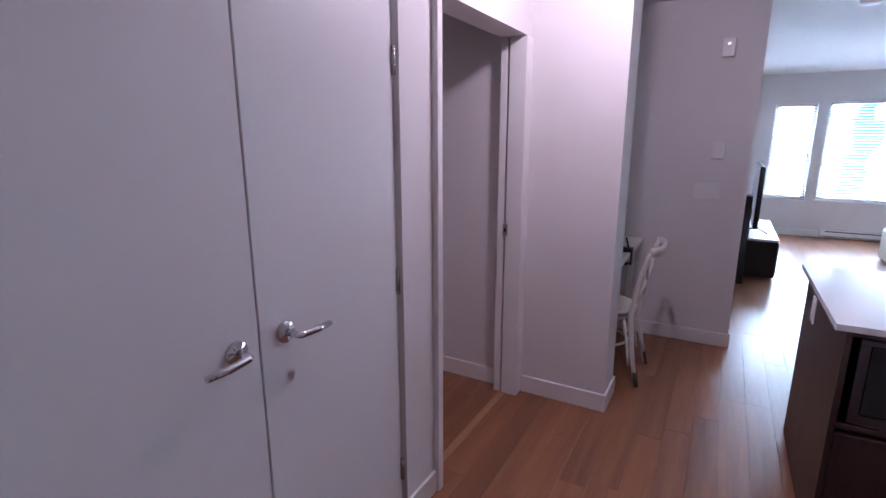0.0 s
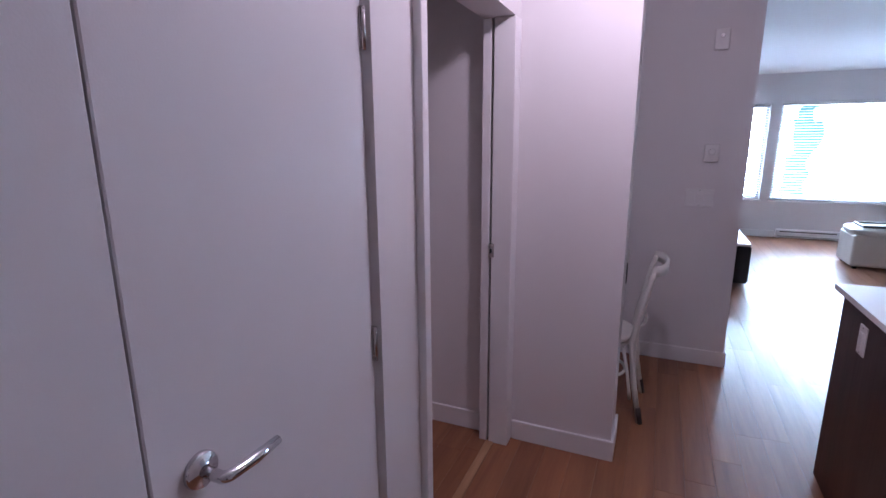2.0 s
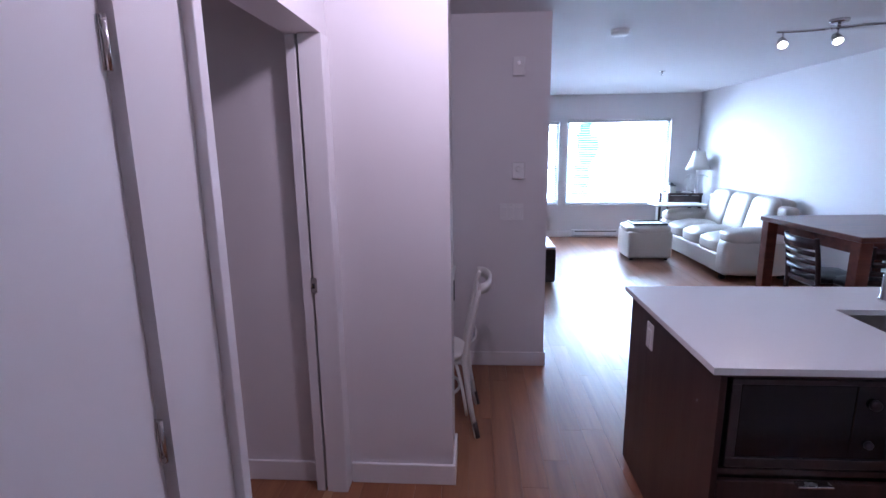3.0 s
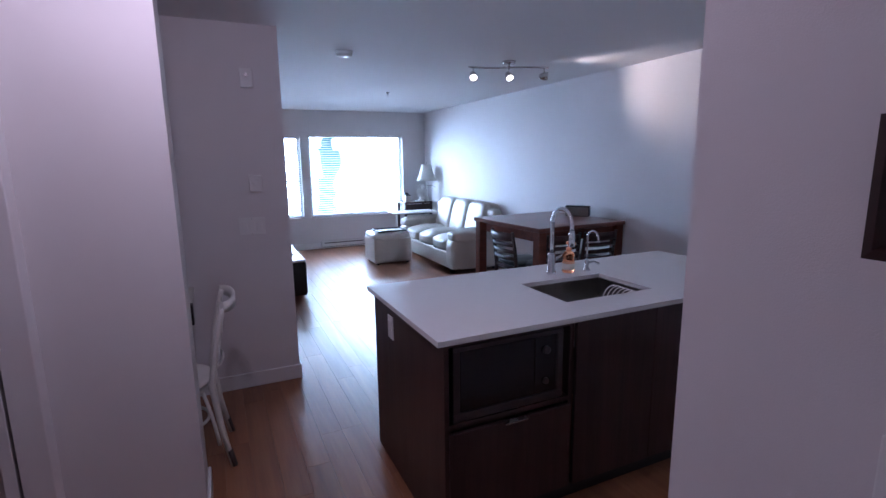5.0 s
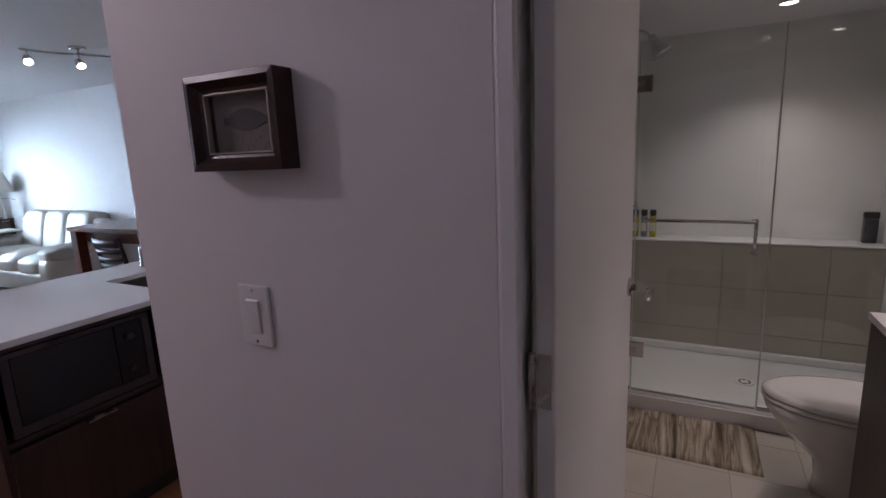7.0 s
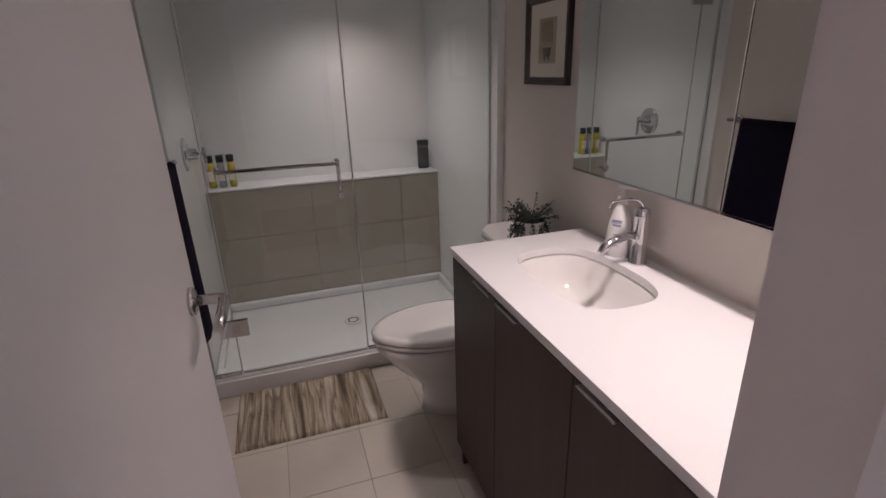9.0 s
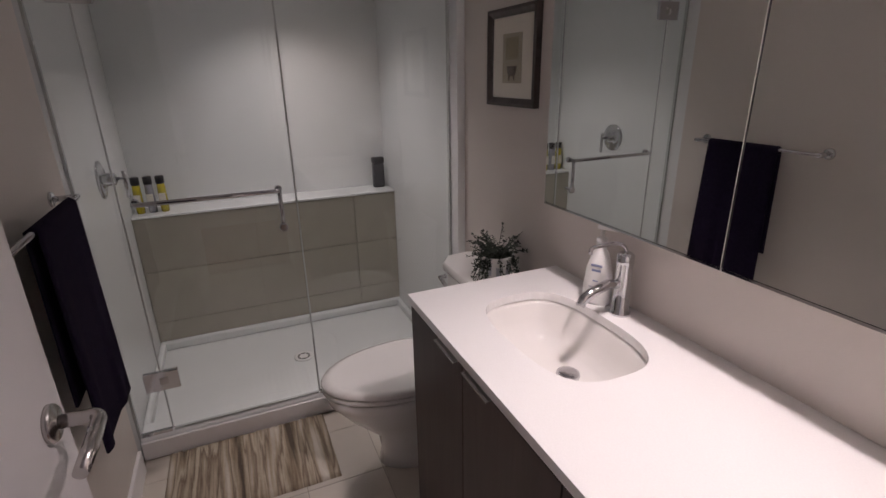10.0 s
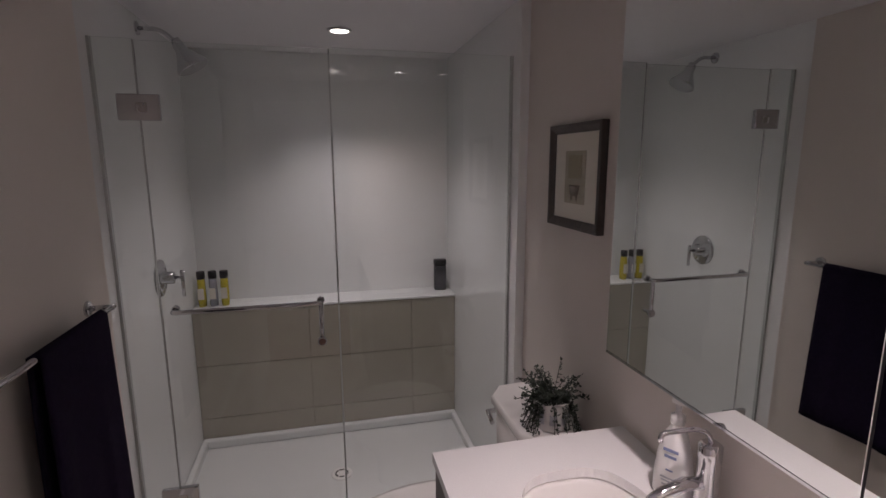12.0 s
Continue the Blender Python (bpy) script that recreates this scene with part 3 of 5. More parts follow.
for k in range(16):
    a = 2 * math.pi * k / 16
    add_tube(cg, [hub @ Vector((q * math.cos(a), q * math.sin(a), zq)) for q, zq in ((0.02, 0.067), (0.10, 0.058), (0.125, 0.035), (0.10, 0.01))], 0.0015, 5)
part("cage", cg, TRIM, fan)
for k in range(4):
    bl = bmesh.new()
    add_box(bl, 0.015, -0.035, 0.028, 0.105, 0.035, 0.031, 0.001)
    bl.transform(hub @ pose(0, 0, 0, 18, 0, 90 * k))
    part("blade", bl, PLASTIC, fan)

lamp = thing("table_lamp", "tall lamp with slender stem and white bell shade", "lamp", (3.62, 8.84, 0.0))
part("base", lathe([(0.13, 0), (0.13, 0.015), (0.06, 0.03), (0.016, 0.05), (0.012, 0.10)], 28), NICKEL, lamp)
part("stem", lathe([(0.012, 0.05), (0.012, 0.78), (0.03, 0.82), (0.022, 0.90), (0.014, 0.94), (0.012, 1.20)], 18), CERAMIC, lamp)
sh = bmesh.new()
prof = [(0.19, 1.19), (0.155, 1.26), (0.125, 1.34), (0.10, 1.42), (0.085, 1.48)]
rings = [[sh.verts.new((r * math.cos(2 * math.pi * k / 32), r * math.sin(2 * math.pi * k / 32), z)) for k in range(32)] for r, z in prof + [(r - 0.004, z) for r, z in prof[::-1]]]
for a, b in zip(rings, rings[1:] + rings[:1]):
    for k in range(32):
        sh.faces.new((a[k], a[(k + 1) % 32], b[(k + 1) % 32], b[k])).smooth = True
part("shade", sh, SHADE, lamp, "white cloth bell shade")
part("finial", lathe([(0.004, 1.20), (0.004, 1.50), (0.010, 1.515), (0.004, 1.53)], 12), NICKEL, lamp)
part("swing_arm", tube([(0, 0, 1.10), (0.10, -0.02, 1.10), (0.16, -0.02, 1.07)], 0.006, 8), NICKEL, lamp)

bench = thing("tv_bench", "low black television bench with pale top", "tv bench", (0.68, 6.88, 0))
part("bench_body", box(-0.255, -0.74, 0.03, 0.255, 0.74, 0.425, 0.004), BLACK, bench)
part("bench_top", box(-0.26, -0.75, 0.426, 0.26, 0.75, 0.452, 0.004), WHITEWOOD, bench, "white bench top")
for y in (-0.49, 0.0, 0.49):
    part("drawer_front", box(0.256, y - 0.24, 0.05, 0.266, y + 0.24, 0.41, 0.003), BLACK, bench)
tv = thing("television", "flat black television on two splayed feet", "television", (0.72, 6.86, 0.452))
part("screen", box(0.012, -0.56, 0.09, 0.020, 0.56, 0.74), SCREEN, tv, "dark glossy screen")
part("housing", box(-0.03, -0.575, 0.075, 0.012, 0.575, 0.755, 0.006, 2), BLACK, tv)
for s in (-1, 1):
    part("foot", tube([(-0.11, s * 0.42, 0.008), (0, s * 0.40, 0.08), (0.13, s * 0.42, 0.008)], 0.008, 8), BLACK, tv)
spk = thing("tower_speaker", "tall black loudspeaker beside the television bench", "speaker", (0.55, 5.95, 0))
part("cabinet", box(-0.09, -0.10, 0.0, 0.09, 0.12, 0.93, 0.006, 2), BLACK, spk)
for z in (0.55, 0.75):
    part("driver", lathe([(0.07, 0), (0.068, 0.008), (0.05, 0.004), (0.02, -0.002)], 24, Matrix.Translation((0.09, 0.01, z)) @ pose(0, 0, 0, 0, 90, 0)), SCREEN, spk)

# ---- dining table and chairs ----
dt = thing("dining_table", "square counter-height cherry wood dining table", "table", (3.235, 4.62, 0), 3.5)
part("tabletop", box(-0.59, -0.56, 0.902, 0.51, 0.56, 0.942, 0.006, 2), CHERRY, dt)
for s in (-1, 1):
    part("apron", box(-0.49, s * 0.475 - 0.011, 0.79, 0.42, s * 0.475 + 0.011, 0.902), CHERRY, dt)
    part("apron", box((0.42 if s > 0 else -0.49), -0.46, 0.79, (0.442 if s > 0 else -0.468), 0.46, 0.901), CHERRY, dt)
    for q in (-1, 1):
        part("leg", box((0.455 if s > 0 else -0.53) - 0.045, q * 0.50 - 0.045, 0, (0.455 if s > 0 else -0.53) + 0.045, q * 0.50 + 0.045, 0.902, 0.004), CHERRY, dt)


def counter_chair():
    c = thing("dining_chair", "dark wood counter-height chair with curved slat back", "chair", (0, 0, 0), 0, "chairs round the table")
    part("seat", cushion(0.43, 0.41, 0.05, puff=0.012, n=5), BLACK, c, "black padded seat", pose(0, 0, 0.50))
    part("seat_frame", box(-0.21, -0.20, 0.465, 0.21, 0.20, 0.505, 0.004), ESPRESSO, c)
    for s in (-1, 1):
        part("leg", tube([(s * 0.20, 0.19, 0), (s * 0.19, 0.185, 0.48)], [0.016, 0.02], 8), ESPRESSO, c)
        part("back_post", tube([(s * 0.20, -0.22, 0), (s * 0.19, -0.19, 0.48), (s * 0.19, -0.21, 0.66), (s * 0.19, -0.245, 0.86)], [0.016, 0.021, 0.019, 0.016], 8), ESPRESSO, c)
        part("stretcher", tube([(s * 0.197, 0.187, 0.25), (s * 0.197, -0.21, 0.25)], 0.011, 8), ESPRESSO, c)
    part("foot_rail", tube([(-0.197, 0.188, 0.18), (0.197, 0.188, 0.18)], 0.012, 8), ESPRESSO, c)
    for z in (0.59, 0.66, 0.73, 0.81):
        h = 0.018 if z < 0.8 else 0.04
        y0 = -0.21 - (z - 0.59) * 0.2
        rings = []
        for k in range(9):
            u = -0.185 + 0.37 * k / 8
            y = y0 - 0.035 * (1 - (u / 0.185) ** 2)
            rings.append([(u, y - 0.008, z - h), (u, y + 0.008, z - h), (u, y + 0.008, z + h), (u, y - 0.008, z + h)])
        part("back_slat", loft(rings), ESPRESSO, c)
    return c


ch = counter_chair()
ch.matrix_basis = pose(2.90, 4.62, 0, 0, 0, -90)
for m in (pose(3.02, 4.34, 0, 0, 0, 0), pose(3.47, 4.34, 0, 0, 0, 0)):
    copy_thing(ch, m)
sp = thing("bluetooth_speaker", "small grey box speaker on the dining table", "speaker", (3.645, 4.66, 0.942), -55)
part("speaker_body", box(-0.13, -0.045, 0, 0.13, 0.045, 0.115, 0.012, 3), BLACK, sp)
part("grille", box(-0.124, -0.049, 0.006, 0.124, -0.044, 0.10, 0.004), STEEL, sp, "silver mesh grille")

# ---- ceiling fixtures ----
sm = thing("smoke_detector", "round white smoke detector on the ceiling", "smoke detector", (1.10, 4.53, CH))
part("detector_base", lathe([(0.072, -0.001), (0.072, -0.012)], 32), PLASTIC, sm)
part("detector_body", lathe([(0.066, -0.012), (0.064, -0.032), (0.052, -0.042), (0.02, -0.045)], 32), PLASTIC, sm)
sk = thing("fire_sprinkler", "small metal ceiling sprinkler head", "sprinkler", (2.21, 6.75, CH))
part("escutcheon", lathe([(0.034, -0.001), (0.032, -0.006), (0.012, -0.010)], 20), CHROME, sk)
part("stem", lathe([(0.008, -0.008), (0.008, -0.045)], 10), CHROME, sk)
part("deflector", lathe([(0.018, -0.045), (0.018, -0.048)], 14), CHROME, sk)

tl = thing("track_light", "satin nickel track light with three lit spotlights", "ceiling light", (2.58, 4.40, CH))
part("canopy", lathe([(0.06, -0.001), (0.06, -0.018), (0.052, -0.026)], 28), NICKEL, tl)
part("stem", tube([(0, 0, -0.02), (0, 0, -0.05)], 0.012), NICKEL, tl)
bar = [(-0.36 + 0.72 * k / 16, 0.035 * math.sin(2 * math.pi * k / 16) - 0.10 * (k / 16 - 0.5) * 2, -0.055) for k in range(17)]
part("bar", tube(bar, 0.008, 8), NICKEL, tl)
spots = [(bar[1], (1.6, 2.6, 0.6)), (bar[8], (2.35, 2.9, 0.8)), (bar[15], (XR, 3.70, 2.28))]
for (px, py, pz), target in spots:
    eye = Vector((2.58 + px, 4.40 + py, CH + pz - 0.075))
    aim = (Vector(target) - eye).normalized()
    m = Matrix.Translation((px, py, pz - 0.075)) @ aim.to_track_quat('Z', 'Y').to_matrix().to_4x4()
    head = part("spot_head", lathe([(0.012, -0.045), (0.026, -0.035), (0.034, 0.0), (0.036, 0.032), (0.033, 0.033), (0.030, 0.028)], 20, m), NICKEL, tl, "lit bell-shaped spotlight head")
    part("bulb", lathe([(0.030, 0.0285), (0.026, 0.031)], 20, m), LENS, head)
    part("knuckle", tube([(px, py, pz), (px, py, pz - 0.05)], 0.006, 8), NICKEL, tl)
    spot_lamp("track_spot_lamp", tuple(eye + aim * 0.04), target, 34 if target[0] > 3 else 9, WARM, 75, 0.9, 0.03)
cl = thing("ceiling_light", "round white glass hall ceiling light", "ceiling light", (-0.02, 1.95, CH))
part("pan", lathe([(0.15, -0.001), (0.15, -0.02)], 32), TRIM, cl)
part("diffuser", lathe([(0.14, -0.02), (0.13, -0.045), (0.09, -0.065), (0.03, -0.075)], 32), CERAMIC, cl)

# ---- kitchen island ----
isl = thing("kitchen_island", "dark espresso laminate kitchen island cabinet", "kitchen island", (0, 0, 0))
IX0, IX1, IY0, IY1 = 0.785, 2.86, 1.985, 2.872
part("end_panel", box(IX0, IY0, 0.0, IX0 + 0.02, IY1, 0.885, 0.001), ESPRESSO, isl)
part("end_panel", box(IX1 - 0.02, IY0, 0.0, IX1, IY1, 0.885, 0.001), ESPRESSO, isl)
part("back_panel", box(IX0 + 0.02, IY1 - 0.02, 0.0, IX1 - 0.02, IY1, 0.885), ESPRESSO, isl)
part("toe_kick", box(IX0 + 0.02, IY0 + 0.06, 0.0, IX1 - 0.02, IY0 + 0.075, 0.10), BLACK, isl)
part("carcass", box(IX0 + 0.02, IY0 + 0.36, 0.10, 1.40, IY1 - 0.02, 0.88), ESPRESSO, isl)
part("divider", box(1.40, IY0 + 0.022, 0.10, 1.42, IY1 - 0.02, 0.885), ESPRESSO, isl)
part("microwave_shelf", box(IX0 + 0.02, IY0 + 0.022, 0.515, 1.40, IY0 + 0.36, 0.535), ESPRESSO, isl)
part("top_rail", box(IX0 + 0.02, IY0 + 0.022, 0.86, 1.40, IY0 + 0.06, 0.885), ESPRESSO, isl)
dr = part("drawer_front", box(IX0 + 0.022, IY0, 0.105, 1.398, IY0 + 0.02, 0.505, 0.001), ESPRESSO, isl)
part("edge_pull", box(1.05, IY0 - 0.022, 0.500, 1.16, IY0 + 0.01, 0.507, 0.001), NICKEL, dr, "satin edge pull")
for x0, x1 in ((1.422, 1.885), (1.888, 2.35), (2.353, 2.838)):
    part("cabinet_door", box(x0, IY0, 0.105, x1, IY0 + 0.02, 0.880, 0.001), ESPRESSO, isl)
it = bmesh.new()
for b in ((0.752, 1.965, 1.50, 2.892), (2.04, 1.965, 2.90, 2.892), (1.50, 1.965, 2.04, 2.16), (1.50, 2.545, 2.04, 2.892)):
    add_box(it, b[0], b[1], 0.887, b[2], b[3], 0.910)
bmesh.ops.remove_doubles(it, verts=it.verts, dist=0.0005)
solo("island_worktop", it, QUARTZ, "white quartz island worktop with undermount sink cutout", "worktop")
sink = thing("kitchen_sink", "undermount stainless steel kitchen sink", "sink", (1.77, 2.3525, 0.885))
part("sink_wall", box(-0.272, -0.195, -0.20, -0.266, 0.195, 0.0), STEEL, sink)
part("sink_wall", box(0.266, -0.195, -0.20, 0.272, 0.195, 0.0), STEEL, sink)
part("sink_wall", box(-0.266, -0.197, -0.20, 0.266, -0.191, 0.0), STEEL, sink)
part("sink_wall", box(-0.266, 0.191, -0.20, 0.266, 0.197, 0.0), STEEL, sink)
part("sink_bottom", box(-0.266, -0.191, -0.206, 0.266, 0.191, -0.20), STEEL, sink)
part("drain", lathe([(0.045, -0.199), (0.04, -0.196), (0.015, -0.198)], 24), CHROME, sink)
rack = thing("sink_caddy", "white plastic dish caddy in the kitchen sink", "caddy", (1.97, 2.29, 0.685))
part("caddy_floor", box(-0.07, -0.09, 0.0, 0.06, 0.09, 0.006), PLASTIC, rack)
for k in range(7):
    part("caddy_rib", tube(arc((-0.07, -0.08 + 0.027 * k, 0.0), (-0.075, -0.08 + 0.027 * k, 0.21), (0.02, -0.08 + 0.027 * k, 0.20), 6), 0.004, 6), PLASTIC, rack)
part("caddy_rim", tube([(0.02, -0.085, 0.20), (0.02, 0.085, 0.20)], 0.005, 6), PLASTIC, rack)

ft = thing("kitchen_faucet", "tall chrome gooseneck pull-down kitchen faucet", "faucet", (1.79, 2.665, 0.91), 0)
part("faucet_base", lathe([(0.028, 0), (0.028, 0.012), (0.023, 0.02), (0.022, 0.11), (0.018, 0.125)], 24), CHROME, ft)
neck = [(0, 0, 0.11), (0, 0, 0.27)] + [(0, -0.085 + 0.085 * math.cos(a), 0.30 + 0.085 * math.sin(a)) for a in [math.pi * k / 12 for k in range(13)]] + [(0, -0.172, 0.27)]
part("neck", tube(neck, 0.0115, 14), CHROME, ft)
part("spray_head", lathe([(0.013, 0), (0.016, -0.02), (0.018, -0.085), (0.014, -0.09)], 18, Matrix.Translation((0, -0.172, 0.275))), CHROME, ft)
part("side_lever", tube([(0.02, 0, 0.085), (0.045, 0, 0.09), (0.10, -0.01, 0.115)], [0.011, 0.010, 0.006], 10), CHROME, ft)
sf = thing("filter_faucet", "small chrome filtered-water tap with side lever", "faucet", (2.02, 2.63, 0.91))
part("tap_body", lathe([(0.022, 0), (0.022, 0.008), (0.012, 0.02), (0.013, 0.06), (0.008, 0.075)], 18), CHROME, sf)
part("spout", tube([(0, 0, 0.06), (0, 0, 0.19)] + [(0, -0.045 + 0.045 * math.cos(a), 0.20 + 0.045 * math.sin(a)) for a in [math.pi * k / 10 for k in range(11)]] + [(0, -0.09, 0.18)], 0.0055, 10), CHROME, sf)
part("tap_lever", tube([(0.01, 0, 0.045), (0.05, 0, 0.05), (0.085, -0.005, 0.035)], [0.008, 0.007, 0.010], 8), CHROME, sf)
ORANGE = clear("orange_soap", (1.0, 0.42, 0.22), 0.05, 1.35)
sb = thing("hand_soap_bottle", "clear bottle of orange hand soap with pump", "soap bottle", (1.905, 2.655, 0.91))
part("bottle", lathe([(0.034, 0), (0.037, 0.01), (0.037, 0.06), (0.030, 0.085), (0.036, 0.10), (0.030, 0.118), (0.014, 0.128)], 24), ORANGE, sb, "translucent orange soap bottle")
PUMPO = mat("orange_plastic", (0.85, 0.30, 0.16), 0.35, scale=20, var=0.03)
part("pump_collar", lathe([(0.016, 0.126), (0.016, 0.145), (0.007, 0.147), (0.007, 0.165)], 18), PUMPO, sb)
part("pump_head", box(-0.014, -0.045, 0.165, 0.014, 0.014, 0.182, 0.004, 2), PUMPO, sb)
part("label", lathe([(0.0375, 0.02), (0.0375, 0.055)], 24), PAPER, sb)

mw = thing("microwave_oven", "built-in black microwave with dark steel trim frame", "microwave", (0, 0, 0))
part("oven_body", box(0.84, 2.03, 0.545, 1.36, 2.34, 0.85, 0.003), BLACK, mw)
DST = mat("dark_steel", (0.11, 0.10, 0.11), 0.36, 1.0, scale=40, var=0.08, stretch=(1, 1, 30))
for b in ((0.835, 0.540, 1.365, 0.575), (0.835, 0.835, 1.365, 0.855), (0.835, 0.575, 0.865, 0.835), (1.335, 0.575, 1.365, 0.835)):
    part("trim_bar", box(b[0], 2.008, b[1], b[2], 2.03, b[3], 0.002), DST, mw, "dark steel trim")
md = part("oven_door", box(0.867, 2.013, 0.577, 1.22, 2.03, 0.833, 0.002), DARKGLASS, mw, "black glass oven door")
part("control_panel", box(1.223, 2.014, 0.577, 1.333, 2.03, 0.833, 0.002), DARKGLASS, mw)
part("knob", lathe([(0.018, 0), (0.017, 0.012), (0.012, 0.014)], 20, Matrix.Translation((1.278, 2.014, 0.77)) @ pose(0, 0, 0, 90, 0, 0)), DST, mw)
part("knob", lathe([(0.014, 0), (0.013, 0.010), (0.010, 0.012)], 20, Matrix.Translation((1.278, 2.014, 0.63)) @ pose(0, 0, 0, 90, 0, 0)), DST, mw)


def plate(name, label, cat, m, w, h, toggles, kind="rocker"):
    """A wall plate; local x across, z up, -y out of the wall."""
    p = thing(name, label, cat)
    p.matrix_basis = m
    part("plate", box(-w / 2, -0.007, -h / 2, w / 2, 0, h / 2, 0.003, 2), PLASTIC, p)
    for k in range(toggles):
        cx = (k - (toggles - 1) / 2) * 0.046
        r = part("rocker", box(cx - 0.0165, -0.011, -0.033, cx + 0.0165, -0.005, 0.033, 0.002), PLASTIC, p)
        r.matrix_basis = pose(0, 0, 0, 3.5 if kind == "rocker" else 0, 0, 0)
    for s in (-1, 1):
        part("screw", lathe([(0.0035, 0), (0.003, 0.0012)], 10, Matrix.Translation((0, -0.0065, s * h * 0.42)) @ pose(0, 0, 0, 90, 0, 0)), NICKEL, p)
    return p


plate("wall_outlet", "white wall outlet on the dark island end panel", "outlet", pose(IX0, 2.60, 0.765, 0, 0, -90), 0.072, 0.116, 1, "flat")
plate("light_switch", "white rocker light switch below the fish picture", "light switch", pose(W, 0.613, 1.197, 0, 0, -90), 0.074, 0.116, 1)
plate("triple_switch", "white three-gang rocker switch plate on the wall end", "light switch", pose(0.265, 3.945, 1.145, 0, 0, 0), 0.165, 0.115, 3)
th = thing("thermostat", "small white wall thermostat with round dial", "thermostat", (0.308, 3.945, 1.430))
part("thermostat_body", box(-0.042, -0.028, -0.055, 0.042, 0, 0.055, 0.005, 2), PLASTIC, th)
part("dial", lathe([(0.02, 0), (0.019, 0.007), (0.015, 0.008)], 24, Matrix.Translation((0, -0.028, 0.008)) @ pose(0, 0, 0, 90, 0, 0)), PLASTIC, th)
dc = thing("door_chime", "white plastic door chime high on the wall end", "door chime", (0.300, 3.945, 2.105))
part("chime_body", box(-0.04, -0.03, -0.06, 0.04, 0, 0.06, 0.006, 2), PLASTIC, dc)
part("chime_button", lathe([(0.012, 0), (0.011, 0.005)], 16, Matrix.Translation((0, -0.03, 0.02)) @ pose(0, 0, 0, 90, 0, 0)), NICKEL, dc)

# ---- framed fish picture ----
fp = thing("fish_picture", "small dark wood shadow-box frame with a fish print", "picture", (W, 0.577, 1.538), -90)


def frame_bars(parent, w, h, bw, depth, material, name="frame_bar", lip=0.35):
    """Four mitred bars with a sloped profile; local x across, z up, -y out."""
    prof = [(0.0, 0.0), (0.0, -depth), (bw * lip, -depth * 1.05), (bw * 0.75, -depth * 0.72), (bw, -depth * 0.62), (bw, 0.0)]
    for sx, sz, horiz in ((0, 1, True), (0, -1, True), (1, 0, False), (-1, 0, False)):
        rings = []
        for e in (-1, 1):
            ring = []
            for o, y in prof:
                if horiz:
                    ring.append((e * (w / 2 - o), y, sz * (h / 2 - o)))
                else:
                    ring.append((sx * (w / 2 - o), y, e * (h / 2 - o)))
            rings.append(ring)
        b = loft(rings)
        for f in b.faces:
            f.smooth = False
        part(name, b, material, parent)


frame_bars(fp, 0.202, 0.154, 0.028, 0.041, FRAMEWOOD)
part("backing", box(-0.075, -0.006, -0.055, 0.075, -0.001, 0.055), BLACK, fp)
for b in ((-0.0735, 0.0465, 0.0735, 0.0495), (-0.0735, -0.0495, 0.0735, -0.0465), (-0.0735, -0.0465, -0.0705, 0.0465), (0.0705, -0.0465, 0.0735, 0.0465)):
    part("fillet", box(b[0], -0.0285, b[1], b[2], -0.018, b[3], 0.0008), SILVER, fp, "thin silver fillet")
SEPIA = mat("sepia_print", (0.19, 0.165, 0.15), 0.7, scale=22, var=0.35)
INK = mat("dark_ink", (0.035, 0.03, 0.03), 0.6, scale=70, var=0.3)
PALEINK = mat("pale_ink", (0.24, 0.21, 0.19), 0.7, scale=120, var=0.35)
part("print", box(-0.0735, -0.0085, -0.0495, 0.0735, -0.0065, 0.0495), SEPIA, fp)
up, dn = [], []
fish = bmesh.new()
N = 26
for k in range(N + 1):
    u = k / N
    x = -0.050 + 0.102 * u
    hgt = 0.0175 * math.sin(math.pi * min(1, max(0, (u - 0.10) / 0.9)) ** 0.8) + 0.0035 + (0.006 if u < 0.06 else 0)
    up.append(fish.verts.new((x, -0.0092, 0.004 + hgt * 0.95)))
    dn.append(fish.verts.new((x, -0.0092, 0.004 - hgt * 0.8)))
for k in range(N):
    fish.faces.new((up[k], up[k + 1], dn[k + 1], dn[k]))
r = bmesh.ops.extrude_face_region(fish, geom=fish.faces[:])
for v in r["geom"]:
    if isinstance(v, bmesh.types.BMVert):
        v.co.y -= 0.0012
part("fish", fish, INK, fp, "dark printed fish silhouette")
random.seed(4)
wd = bmesh.new()
for k in range(34):
    x, z = random.uniform(-0.068, 0.060), random.uniform(-0.046, -0.024)
    s = random.uniform(0.003, 0.008)
    add_box(wd, x, -0.0098, z, x + s, -0.0087, z + s * 0.6)
part("river_bed", wd, PALEINK, fp)
pg = part("glazing", box(-0.0705, -0.021, -0.0465, 0.0705, -0.0195, 0.0465), PANE, fp)
pg.visible_shadow = False

# ---- desk niche ----
desk = thing("desk", "narrow white desk in the wall niche", "desk", (0, 0, 0))
part("desktop", box(-0.748, 2.95, 0.740, -0.125, 3.925, 0.770, 0.004, 2), WHITEWOOD, desk)
part("desk_leg", box(-0.70, 2.97, 0, -0.65, 3.02, 0.740, 0.003), WHITEWOOD, desk)
part("desk_leg", box(-0.70, 3.86, 0, -0.65, 3.91, 0.740, 0.003), WHITEWOOD, desk)
part("desk_leg", box(-0.215, 2.97, 0, -0.175, 3.01, 0.740, 0.003), WHITEWOOD, desk)
part("desk_leg", box(-0.215, 3.87, 0, -0.175, 3.91, 0.740, 0.003), WHITEWOOD, desk)
clampt = thing("desk_clamp", "black metal clamp on the desk edge", "clamp", (-0.14, 3.36, 0.018))
